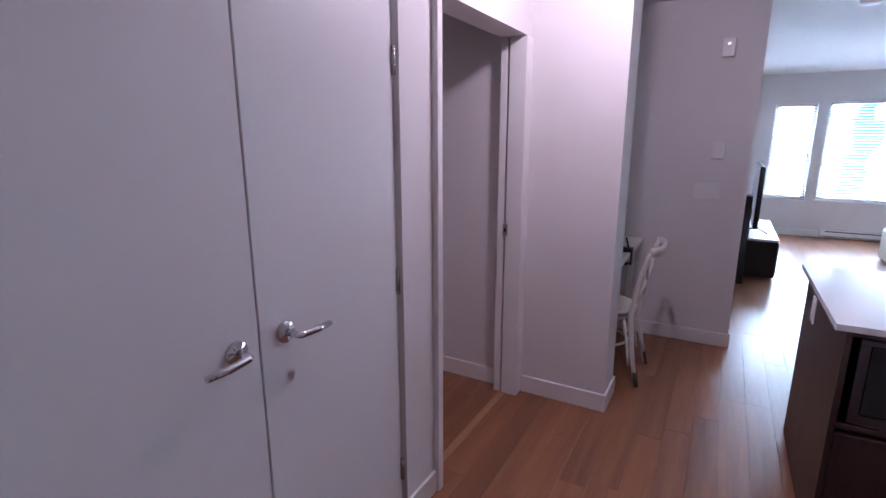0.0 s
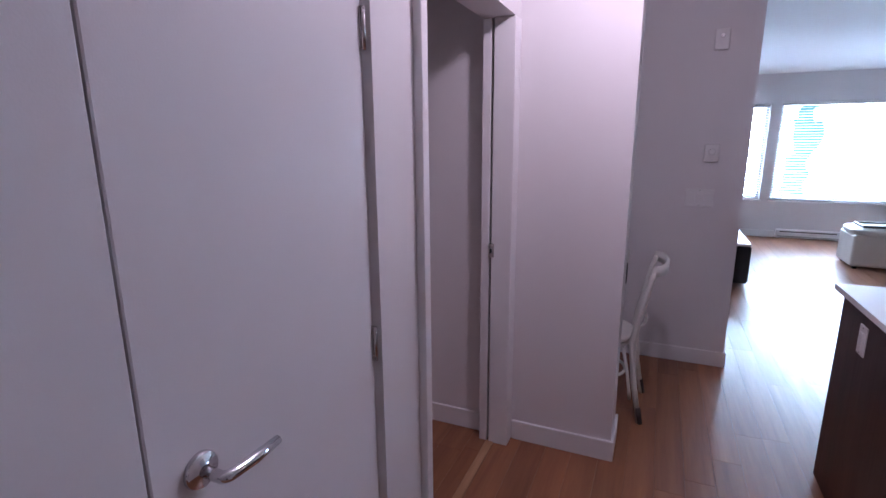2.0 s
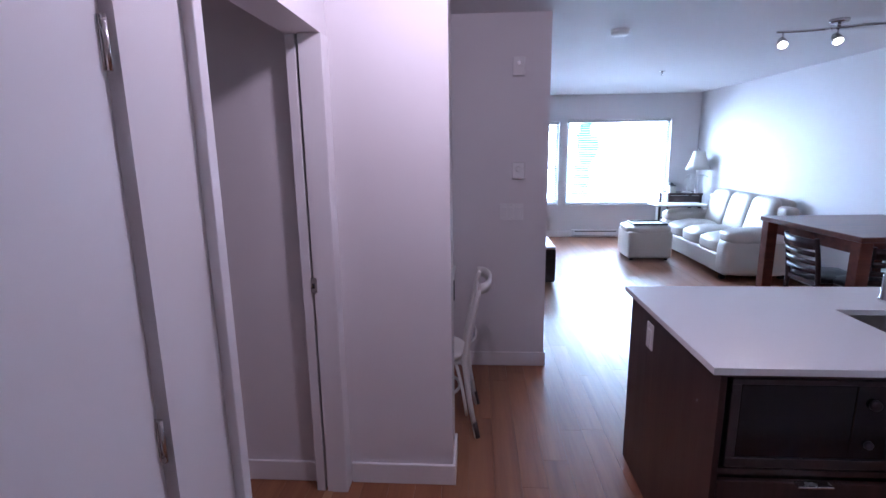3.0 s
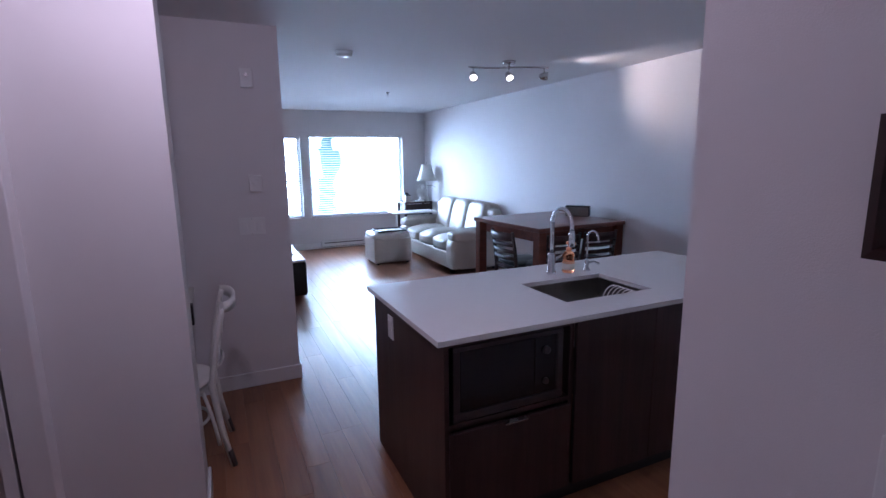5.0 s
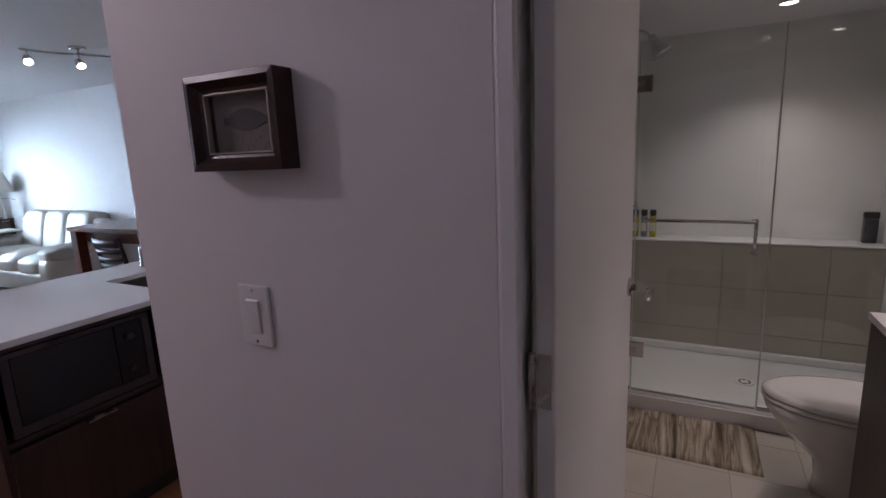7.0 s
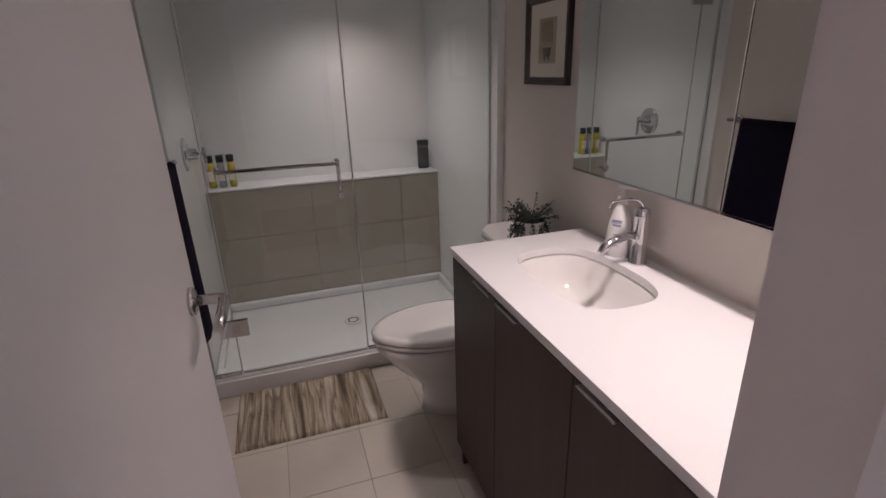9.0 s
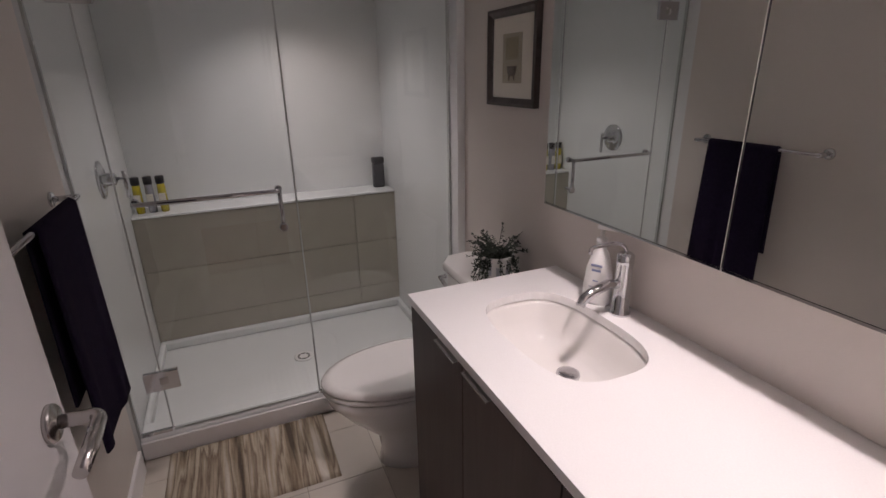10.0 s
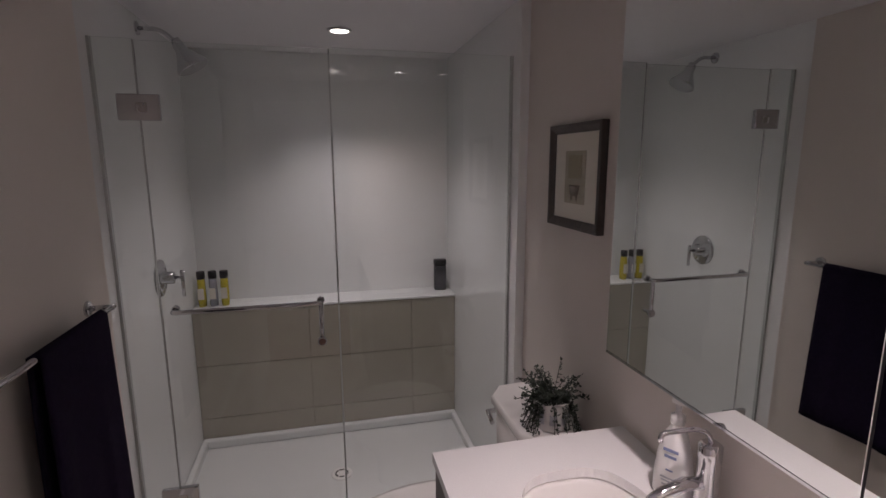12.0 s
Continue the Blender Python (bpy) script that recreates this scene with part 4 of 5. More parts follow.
part("clamp_jaw", box(-0.05, -0.03, 0.755, 0.03, 0.03, 0.785, 0.004), BLACK, clampt)
part("clamp_back", box(0.018, -0.03, 0.67, 0.03, 0.03, 0.760, 0.004), BLACK, clampt)
part("clamp_screw", tube([(-0.01, 0, 0.66), (-0.01, 0, 0.72)], 0.008, 8), BLACK, clampt)
part("clamp_foot", box(-0.03, -0.02, 0.672, 0.02, 0.02, 0.682, 0.002), BLACK, clampt)
part("clamp_pin", tube([(0.0, 0, 0.78), (-0.02, 0, 0.85)], 0.006, 8), BLACK, clampt)


def bentwood_chair(m):
    """Front of the chair along local +y."""
    c = thing("bentwood_chair", "white painted bentwood chair tucked at the desk", "chair")
    c.matrix_basis = m
    part("seat", lathe([(0.17, 0.435), (0.198, 0.440), (0.202, 0.452), (0.196, 0.463), (0.17, 0.461), (0.05, 0.455)], 36), WHITEWOOD, c)
    part("seat_ring", tube([(0.165 * math.cos(a), 0.165 * math.sin(a), 0.405) for a in [2 * math.pi * k / 30 for k in range(30)]], 0.011, 8, True), WHITEWOOD, c)
    part("leg_ring", tube([(0.158 * math.cos(a), 0.158 * math.sin(a), 0.22) for a in [2 * math.pi * k / 30 for k in range(30)]], 0.009, 8, True), WHITEWOOD, c)
    for s in (-1, 1):
        part("front_leg", tube([(s * 0.185, 0.19, 0), (s * 0.165, 0.16, 0.2), (s * 0.14, 0.13, 0.44)], [0.013, 0.016, 0.018], 10), WHITEWOOD, c)
        part("leg_brace", tube(arc((s * 0.165, -0.20, 0.12), (s * 0.15, -0.17, 0.36), (s * 0.05, -0.12, 0.425), 8), 0.009, 8), WHITEWOOD, c)
        part("back_post", tube([(s * 0.185, -0.255, 0.0), (s * 0.172, -0.215, 0.22), (s * 0.16, -0.190, 0.45), (s * 0.172, -0.225, 0.66), (s * 0.187, -0.262, 0.82), (s * 0.18, -0.275, 0.865)], [0.013, 0.016, 0.018, 0.016, 0.014, 0.012], 10), WHITEWOOD, c)
        part("foot_cap", tube([(s * 0.188, -0.262, 0.0005), (s * 0.181, -0.243, 0.09)], [0.0145, 0.016], 10), GREYWOOD, c, "dark worn foot tip")
        part("cross_stave", tube([(s * 0.165, -0.20, 0.50), (s * 0.06, -0.235, 0.60), (-s * 0.06, -0.255, 0.70), (-s * 0.17, -0.262, 0.80)], 0.008, 8), WHITEWOOD, c)
    rings = []
    for k in range(15):
        a = math.pi * (k / 14)
        x, y = 0.192 * math.cos(a), -0.268 - 0.062 * math.sin(a)
        rings.append([(x, y - 0.009, 0.835), (x, y + 0.009, 0.835), (x * 1.01, y + 0.006, 0.89), (x * 1.01, y - 0.010, 0.89)])
    part("top_rail", loft(rings), WHITEWOOD, c)
    rail = [(0.16 * math.cos(math.pi * k / 12), -0.20 - 0.05 * math.sin(math.pi * k / 12), 0.545) for k in range(13)]
    part("lower_rail", tube(rail, 0.009, 8), WHITEWOOD, c)
    return c


bentwood_chair(pose(-0.234, 3.18, 0, 0, 0, 90))

# ---- shower ----
pan = thing("shower_pan", "white acrylic shower pan with raised front curb", "shower pan", (0, 0, 0))
part("pan_floor", box(3.02, SR + 0.002, 0.0, LF + 0.01, SL - 0.002, 0.045, 0.004), ACRYLIC, pan)
part("curb", box(2.905, SR + 0.002, 0.0, 3.02, SL - 0.002, 0.10, 0.012, 3), ACRYLIC, pan)
part("pan_upstand", box(LF - 0.025, SR + 0.002, 0.045, LF + 0.01, SL - 0.002, 0.098, 0.012, 3), ACRYLIC, pan)
for y0, y1 in ((SR + 0.001, SR + 0.03), (SL - 0.03, SL - 0.001)):
    part("pan_upstand", box(3.02, y0, 0.045, LF - 0.025, y1, 0.098, 0.010, 3), ACRYLIC, pan)
dn = part("drain", lathe([(0.052, 0.045), (0.052, 0.049), (0.044, 0.050), (0.02, 0.049)], 28, Matrix.Translation((3.371, -0.425, 0))), PLASTIC, pan, "round perforated drain cover")
for k in range(6):
    a = math.pi / 3 * k
    part("drain_slot", box(-0.004, -0.012, 0.0495, 0.004, 0.012, 0.0512), BLACK, dn, "", pose(3.371 + 0.028 * math.cos(a), -0.425 + 0.028 * math.sin(a), 0, 0, 0, math.degrees(a)))
solo("shower_ledge", box(LF - 0.002, SR + 0.001, 0.815, SB - 0.001, SL - 0.001, 0.828, 0.004, 2), ACRYLIC, "white acrylic ledge along the shower wall", "ledge")
setting("trim_curb", box(2.893, SR + 0.001, 0.0, 2.904, SL - 0.006, 0.085, 0.003), TRIM, "white trim at the foot of the shower", "trim")

sg = thing("shower_screen", "frameless clear glass shower door and fixed panel", "shower screen", (0, 0, 0))
GX = 2.922
for nm, y0, y1, z1 in (("fixed_panel", 0.178, SL - 0.004, 1.99), ("door_panel", -0.435, 0.173, 1.985), ("fixed_panel", SR + 0.003, -0.441, 1.99)):
    g = part(nm, box(GX - 0.004, y0, 0.112, GX + 0.004, y1, z1, 0.0008), GLASS, sg, "clear glass panel")
    g.visible_shadow = False
SEAL = mat("seal_strip", (0.52, 0.54, 0.53), 0.25, scale=30, var=0.05)
part("seal", box(GX - 0.0045, -0.4408, 0.112, GX + 0.0045, -0.4353, 1.985), SEAL, sg)
part("seal", box(GX - 0.0045, 0.1732, 0.112, GX + 0.0045, 0.1778, 1.985), SEAL, sg)
part("channel", box(GX - 0.009, SL - 0.010, 0.10, GX + 0.009, SL - 0.0005, 1.99), SEAL, sg)
part("channel", box(GX - 0.009, SR + 0.0005, 0.10, GX + 0.009, SR + 0.010, 1.99), SEAL, sg)
part("bottom_channel", box(GX - 0.009, SR + 0.010, 0.10, GX + 0.009, -0.439, 0.114), CHROME, sg)
part("bottom_channel", box(GX - 0.009, 0.179, 0.10, GX + 0.009, SL - 0.010, 0.114), CHROME, sg)
part("door_sweep", box(GX - 0.007, -0.433, 0.103, GX + 0.007, 0.171, 0.112), SEAL, sg)
for z in (0.345, 1.775):
    h = part("glass_hinge", box(GX - 0.012, 0.112, z - 0.042, GX + 0.012, 0.238, z + 0.042, 0.002), CHROME, sg, "square polished glass hinge")
    part("hinge_gap", box(GX - 0.0135, 0.150, z - 0.016, GX + 0.0135, 0.182, z + 0.016, 0.001), NICKEL, h)
tb = part("towel_handle", tube([(GX - 0.004, 0.125, 1.085), (GX - 0.05, 0.125, 1.085)] + [(GX - 0.055, 0.118, 1.085), (GX - 0.055, -0.36, 1.085)] + arc((GX - 0.055, -0.365, 1.085), (GX - 0.055, -0.372, 1.085), (GX - 0.048, -0.372, 1.085), 4) + [(GX - 0.004, -0.372, 1.085)], 0.0085, 12), CHROME, sg, "polished towel bar handle")
for y in (0.125, -0.372):
    part("handle_boss", lathe([(0.014, 0), (0.014, 0.012), (0.010, 0.015)], 18, Matrix.Translation((GX - 0.004, y, 1.085)) @ pose(0, 0, 0, 0, -90, 0)), CHROME, tb)
pull = part("pull_handle", tube([(GX - 0.05, -0.372, 1.08), (GX - 0.05, -0.372, 0.94), (GX - 0.004, -0.372, 0.938)], 0.0085, 12), CHROME, sg)
part("handle_boss", lathe([(0.017, 0), (0.017, 0.012), (0.012, 0.015)], 18, Matrix.Translation((GX - 0.045, -0.372, 0.938)) @ pose(0, 0, 0, 0, -90, 0)), CHROME, pull)

sv = thing("shower_valve", "round chrome shower valve with lever", "shower valve", (3.369, SL, 1.103))
part("escutcheon", lathe([(0.082, 0), (0.080, 0.006), (0.06, 0.012), (0.028, 0.016), (0.026, 0.055), (0.016, 0.060)], 32, pose(0, 0, 0, 90, 0, 0)), CHROME, sv)
part("valve_lever", tube([(0, -0.055, 0), (0, -0.085, 0), (0.0, -0.088, 0.03), (0.0, -0.088, -0.085)], 0.008, 10), CHROME, sv)
shd = thing("overhead_shower", "chrome bell shower head on a bent arm", "shower", (3.40, SL, 2.13))
part("flange", lathe([(0.028, 0), (0.026, 0.006), (0.012, 0.010)], 24, pose(0, 0, 0, 90, 0, 0)), CHROME, shd)
part("arm", tube([(0, 0, 0), (0, -0.05, 0.0)] + arc((0, -0.06, 0), (0, -0.10, 0), (0, -0.14, -0.05), 6), 0.009, 10), CHROME, shd)
part("head", lathe([(0.014, 0.02), (0.018, 0.0), (0.020, -0.02), (0.045, -0.06), (0.052, -0.075), (0.046, -0.08)], 28, Matrix.Translation((0, -0.15, -0.06)) @ pose(0, 0, 0, -30, 0, 0) @ Matrix.Scale(1.3, 4)), CHROME, shd)

YEL = mat("yellow_gel", (0.50, 0.42, 0.03), 0.15, scale=12, var=0.1, coat=0.5)
GRY = mat("grey_gel", (0.30, 0.30, 0.34), 0.2, scale=12, var=0.1, coat=0.5)
for k, mt in enumerate((YEL, GRY, YEL)):
    b = thing("shampoo_bottle", "small " + ("yellow", "grey", "yellow")[k] + " travel shampoo tube on the ledge", "bottle", (3.875, 0.265 - 0.058 * k, 0.828), 0, "bottles on the ledge")
    b.scale = (1.2, 1.2, 1.2)
    part("bottle", loft([[(0.022 * math.cos(a) * w, 0.018 * math.sin(a) * (0.35 + 0.65 * w2), z) for a in [2 * math.pi * q / 16 for q in range(16)]] for z, w, w2 in ((0.0, 1.05, 0.9), (0.03, 1.1, 1.0), (0.10, 1.0, 0.9), (0.125, 0.8, 0.8))]), mt, b)
    part("label", box(-0.0245, -0.013, 0.035, -0.0235, 0.013, 0.085), PAPER, b)
    part("cap", lathe([(0.016, 0.125), (0.018, 0.128), (0.018, 0.158), (0.014, 0.160)], 16), BLACK, b, "black bottle cap")
bb = thing("body_wash_bottle", "tall dark grey body-wash bottle on the ledge", "bottle", (3.90, -1.06, 0.828), 0, "bottles on the ledge")
part("bottle", box(-0.022, -0.036, 0, 0.022, 0.036, 0.15, 0.010, 3), mat("slate_plastic", (0.035, 0.036, 0.045), 0.35, scale=20, var=0.1), bb)
part("cap", box(-0.023, -0.037, 0.151, 0.023, 0.037, 0.19, 0.008, 3), BLACK, bb)

# ---- bathroom fittings ----
rail = thing("towel_rail", "chrome towel rail on the bathroom wall", "towel rail", (0, 0, 0))
part("bar", tube([(2.095, 0.235, 1.168), (2.70, 0.235, 1.168)], 0.008, 12), CHROME, rail)
for x in (2.11, 2.685):
    part("bracket", tube([(x, 0.299, 1.168), (x, 0.228, 1.168)], 0.009, 12), CHROME, rail)
    part("rosette", lathe([(0.024, 0), (0.022, 0.008), (0.012, 0.010)], 24, Matrix.Translation((x, 0.30, 1.168)) @ pose(0, 0, 0, 90, 0, 0)), CHROME, rail)
tw = bmesh.new()
NX, NZ = 22, 44
cols = []
for i in range(NX + 1):
    u = i / NX
    col = []
    for j in range(NZ + 1):
        s = j / NZ * 1.16 - 0.50
        if s < -0.03:
            z, yy = 1.168 + s + 0.03, 0.252
        elif s < 0.03:
            a = (s + 0.03) / 0.06 * math.pi
            z, yy = 1.171 + 0.014 * math.sin(a), 0.235 + 0.017 * math.cos(a)
        else:
            z, yy = 1.168 - (s - 0.03), 0.218
        drop = max(0, 1.168 - z)
        sway = 0.012 * math.sin(u * 9 + 0.6) * drop * 1.4 + 0.006 * math.sin(u * 21) * drop
        x = 2.27 + 0.34 * u + 0.06 * drop * (u - 0.5)
        col.append(tw.verts.new((x, yy - (max(0, sway) + 0.004 * drop if yy < 0.235 else 0), z - 0.02 * u * (s > 0.5))))
    cols.append(col)
for a, b in zip(cols, cols[1:]):
    for j in range(NZ):
        tw.faces.new((a[j], a[j + 1], b[j + 1], b[j])).smooth = True
towel = solo("bath_towel", tw, TOWEL, "dark navy bath towel hanging folded over the rail", "towel")
so = towel.modifiers.new("thick", 'SOLIDIFY')
so.thickness = 0.007

# toilet between the vanity and the shower, its back on the vanity wall
toi = thing("toilet", "white ceramic two-piece toilet with lid closed", "toilet", (2.49, -1.16, 0))


def oval(cx, cy, rx, ryf, ryb, z, n=28):
    return [(cx + rx * math.cos(a), cy + (ryf if math.sin(a) > 0 else ryb) * math.sin(a), z) for a in [2 * math.pi * k / n for k in range(n)]]


part("bowl", loft([oval(0, 0.36, 0.105, 0.20, 0.16, 0.0), oval(0, 0.36, 0.10, 0.19, 0.16, 0.06), oval(0, 0.36, 0.10, 0.20, 0.17, 0.14), oval(0, 0.40, 0.14, 0.26, 0.20, 0.24), oval(0, 0.42, 0.18, 0.32, 0.24, 0.34), oval(0, 0.42, 0.187, 0.335, 0.24, 0.385)]), CERAMIC, toi)
part("seat", loft([oval(0, 0.42, 0.188, 0.338, 0.22, 0.390), oval(0, 0.42, 0.192, 0.342, 0.22, 0.396), oval(0, 0.42, 0.190, 0.340, 0.22, 0.408)]), CERAMIC, toi)
part("lid", loft([oval(0, 0.42, 0.190, 0.340, 0.22, 0.413), oval(0, 0.42, 0.193, 0.343, 0.22, 0.420), oval(0, 0.42, 0.188, 0.336, 0.216, 0.433), oval(0, 0.42, 0.165, 0.31, 0.195, 0.438), oval(0, 0.42, 0.155, 0.30, 0.185, 0.435), oval(0, 0.42, 0.05, 0.12, 0.08, 0.438)]), CERAMIC, toi)
part("tank", loft([[(x * w, 0.004 + (y - 0.004) * d, z) for x, y in ((-0.16, 0.004), (0.16, 0.004), (0.20, 0.06), (0.19, 0.15), (0.13, 0.19), (-0.13, 0.19), (-0.19, 0.15), (-0.20, 0.06))] for z, w, d in ((0.37, 0.86, 0.9), (0.50, 0.93, 0.96), (0.735, 1.0, 1.0))]), CERAMIC, toi)
part("tank_lid", loft([[(x * w, 0.002 + y * d, z) for x, y in ((-0.18, 0.004), (0.18, 0.004), (0.21, 0.06), (0.20, 0.16), (0.135, 0.205), (-0.135, 0.205), (-0.20, 0.16), (-0.21, 0.06))] for z, w, d in ((0.737, 0.98, 0.98), (0.745, 1.0, 1.0), (0.765, 1.0, 1.0), (0.775, 0.96, 0.97))]), CERAMIC, toi)
part("neck", box(-0.11, 0.02, 0.28, 0.11, 0.22, 0.385, 0.02, 2), CERAMIC, toi)
part("flush_lever", tube([(0.155, 0.185, 0.70), (0.155, 0.212, 0.70), (0.09, 0.216, 0.69)], [0.010, 0.008, 0.009], 10), CHROME, toi)

# vanity
van = thing("vanity_cabinet", "dark brown laminate bathroom vanity with flat doors", "vanity", (0, 0, 0))
VX0, VX1, VF, VB = 1.003, 2.115, -0.655, -1.159
part("cabinet_side", box(VX1 - 0.018, VB, 0.0, VX1, VF, 0.873, 0.001), VANWOOD, van)
part("cabinet_side", box(VX0, VB, 0.0, VX0 + 0.018, VF, 0.873, 0.001), VANWOOD, van)
part("cabinet_floor", box(VX0 + 0.018, VB, 0.10, VX1 - 0.018, VF, 0.118), VANWOOD, van)
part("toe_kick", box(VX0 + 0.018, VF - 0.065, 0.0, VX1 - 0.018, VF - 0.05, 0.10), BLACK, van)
for x0, x1, hx in ((VX0 + 0.001, 1.388, 1.30), (1.391, 1.768, 1.688), (1.771, VX1, 1.850)):
    d = part("cabinet_door", box(x0, VF, 0.105, x1, VF + 0.019, 0.868, 0.001), VANWOOD, van)
    part("edge_pull", box(hx - 0.06, VF + 0.004, 0.866, hx + 0.06, VF + 0.034, 0.8695, 0.001), NICKEL, d, "thin aluminium edge pull")

# counter with an oval cut, and the basin under it
BX, BY = 1.772, -0.905


def basin_ring(k, sx, sy, z, n=48):
    out = []
    for q in range(n):
        a = 2 * math.pi * q / n
        c, s = math.cos(a), math.sin(a)
        e = 2 / 3.0
        out.append((BX + sx * math.copysign(abs(c) ** e, c), BY + sy * math.copysign(abs(s) ** e, s), z))
    return out


ct = bmesh.new()
n = 48
CX0, CX1, CY0, CY1, CZ0, CZ1 = 1.002, 2.132, -1.158, -0.632, 0.876, 0.900
ring = basin_ring(0, 0.222, 0.142, 0)
outer = []
for q, (x, y, z) in enumerate(ring):
    dx, dy = x - BX, y - BY
    t = min((CX1 - BX) / dx if dx > 1e-9 else 1e9, (CX0 - BX) / dx if dx < -1e-9 else 1e9, (CY1 - BY) / dy if dy > 1e-9 else 1e9, (CY0 - BY) / dy if dy < -1e-9 else 1e9)
    outer.append([BX + dx * t, BY + dy * t])
for cx, cy in ((CX0, CY0), (CX0, CY1), (CX1, CY0), (CX1, CY1)):
    j = min(range(n), key=lambda q: (outer[q][0] - cx) ** 2 + (outer[q][1] - cy) ** 2)
    outer[j] = [cx, cy]
vt = {}
for nm, pts, z in (("it", ring, CZ1), ("ib", ring, CZ0), ("ot", outer, CZ1), ("ob", outer, CZ0)):
    vt[nm] = [ct.verts.new((p[0], p[1], z)) for p in pts]
for q in range(n):
    w = (q + 1) % n
    for a, b in (("it", "ot"), ("ot", "ob"), ("ob", "ib"), ("ib", "it")):
        ct.faces.new((vt[a][q], vt[a][w], vt[b][w], vt[b][q]))
solo("vanity_counter", ct, QUARTZ, "white quartz vanity counter with basin cutout", "counter")
basin = thing("wash_basin", "white ceramic undermount basin in the vanity counter", "basin", (0, 0, 0))
rings = []
for k, z, sh in ((1.07, 0.8745, 0), (1.02, 0.8745, 0), (0.985, 0.862, 0), (0.94, 0.82, 0.0), (0.84, 0.782, 0.1), (0.64, 0.760, 0.4), (0.40, 0.751, 0.8), (0.12, 0.747, 1.0)):
    rings.append([(x + 0.01 * sh, y - 0.045 * sh, z) for x, y, z in basin_ring(0, 0.222 * k, 0.142 * k, z)])
bowl = loft(rings, cap=False)
bowl.verts.ensure_lookup_table()
bowl.faces.new(bowl.verts[-48:])
part("bowl", bowl, CERAMIC, basin)
bd_ = part("drain_plug", lathe([(0.032, 0.746), (0.030, 0.754), (0.022, 0.757), (0.008, 0.758)], 28, Matrix.Translation((BX + 0.01, BY - 0.045, 0.002))), CHROME, basin, "round chrome pop-up drain")
ob = basin.children[0].modifiers.new("thick", 'SOLIDIFY')
ob.thickness, ob.offset = 0.006, -1

setting("trim_backsplash", box(1.002, -1.1595, 0.9005, 2.132, -1.150, 1.130, 0.001), BATHWALL, "pale greige backsplash panel between vanity and mirror", "backsplash")

fa = thing("basin_faucet", "chrome single-lever basin faucet", "faucet", (1.778, -1.100, 0.900))
part("faucet_body", lathe([(0.027, 0), (0.027, 0.006), (0.0215, 0.012), (0.0205, 0.135), (0.022, 0.138), (0.0215, 0.165), (0.015, 0.170)], 28), CHROME, fa)
part("spout", tube([(0, 0.01, 0.085), (0, 0.05, 0.092), (0, 0.10, 0.078)] + arc((0, 0.105, 0.075), (0, 0.125, 0.068), (0, 0.132, 0.048), 4), [0.013, 0.013, 0.0125, 0.0125, 0.0125, 0.0125, 0.012, 0.012], 14), CHROME, fa)
part("lever", tube(arc((0, 0, 0.166), (0, 0.0, 0.196), (0.01, 0.035, 0.197), 6) + [(0.018, 0.085, 0.192)] + arc((0.018, 0.09, 0.191), (0.018, 0.10, 0.19), (0.018, 0.098, 0.176), 4), 0.005, 10), CHROME, fa)

so_ = thing("soap_dispenser", "white plastic pump bottle of hand soap by the faucet", "soap bottle", (1.858, -1.090, 0.900), -150)
part("bottle", loft([[(0.040 * w * math.cos(a), 0.026 * w2 * math.sin(a), z) for a in [2 * math.pi * q / 24 for q in range(24)]] for z, w, w2 in ((0, 0.9, 0.9), (0.006, 1, 1), (0.05, 1.0, 1.0), (0.10, 0.86, 0.95), (0.145, 0.55, 0.75), (0.16, 0.32, 0.5), (0.168, 0.30, 0.46))]), PLASTIC, so_)
part("pump_collar", lathe([(0.014, 0.168), (0.014, 0.186), (0.006, 0.188), (0.006, 0.212)], 18), PLASTIC, so_)
part("pump_head", box(-0.012, -0.012, 0.212, 0.045, 0.012, 0.224, 0.004, 2), PLASTIC, so_)
LBL = mat("blue_print", (0.22, 0.26, 0.42), 0.5, scale=30, var=0.05)
LB2 = mat("grey_print", (0.45, 0.46, 0.50), 0.5, scale=30, var=0.05)
for z, w, mt in ((0.112, 0.030, LBL), (0.098, 0.024, LBL), (0.070, 0.014, LBL), (0.052, 0.034, LB2), (0.045, 0.030, LB2), (0.036, 0.026, LB2)):
    for s in (-1, 1):
        part("label_line", box(-w / 2, s * 0.0255 * (1 if z < 0.08 else 0.94) - 0.0008, z, w / 2, s * 0.0255 * (1 if z < 0.08 else 0.94) + 0.0008, z + (0.006 if z > 0.09 else 0.003)), mt, so_)

# mirror cabinet: two mirrored doors over a shallow box
mc = thing("mirror_cabinet", "wide mirrored medicine cabinet with two doors", "mirror cabinet", (0, 0, 0))
MF, MZ, MS = -1.072, 1.134, 1.497
part("cabinet_box", box(1.002, -1.159, MZ + 0.004, 2.103, MF - 0.007, BH - 0.09, 0.001), TRIM, mc)
for x0, x1 in ((1.003, MS - 0.002), (MS + 0.002, 2.104)):
    d = part("mirror_door", box(x0, MF - 0.006, MZ, x1, MF, BH - 0.085, 0.0008), MIRROR, mc, "mirrored glass door")
    part("edge_strip", box(x0, MF - 0.0065, MZ - 0.006, x1, MF + 0.0005, MZ - 0.0005), CHROME, d)
part("edge_strip", box(MS - 0.0015, MF - 0.006, MZ, MS + 0.0015, MF - 0.0015, BH - 0.085), BLACK, mc)

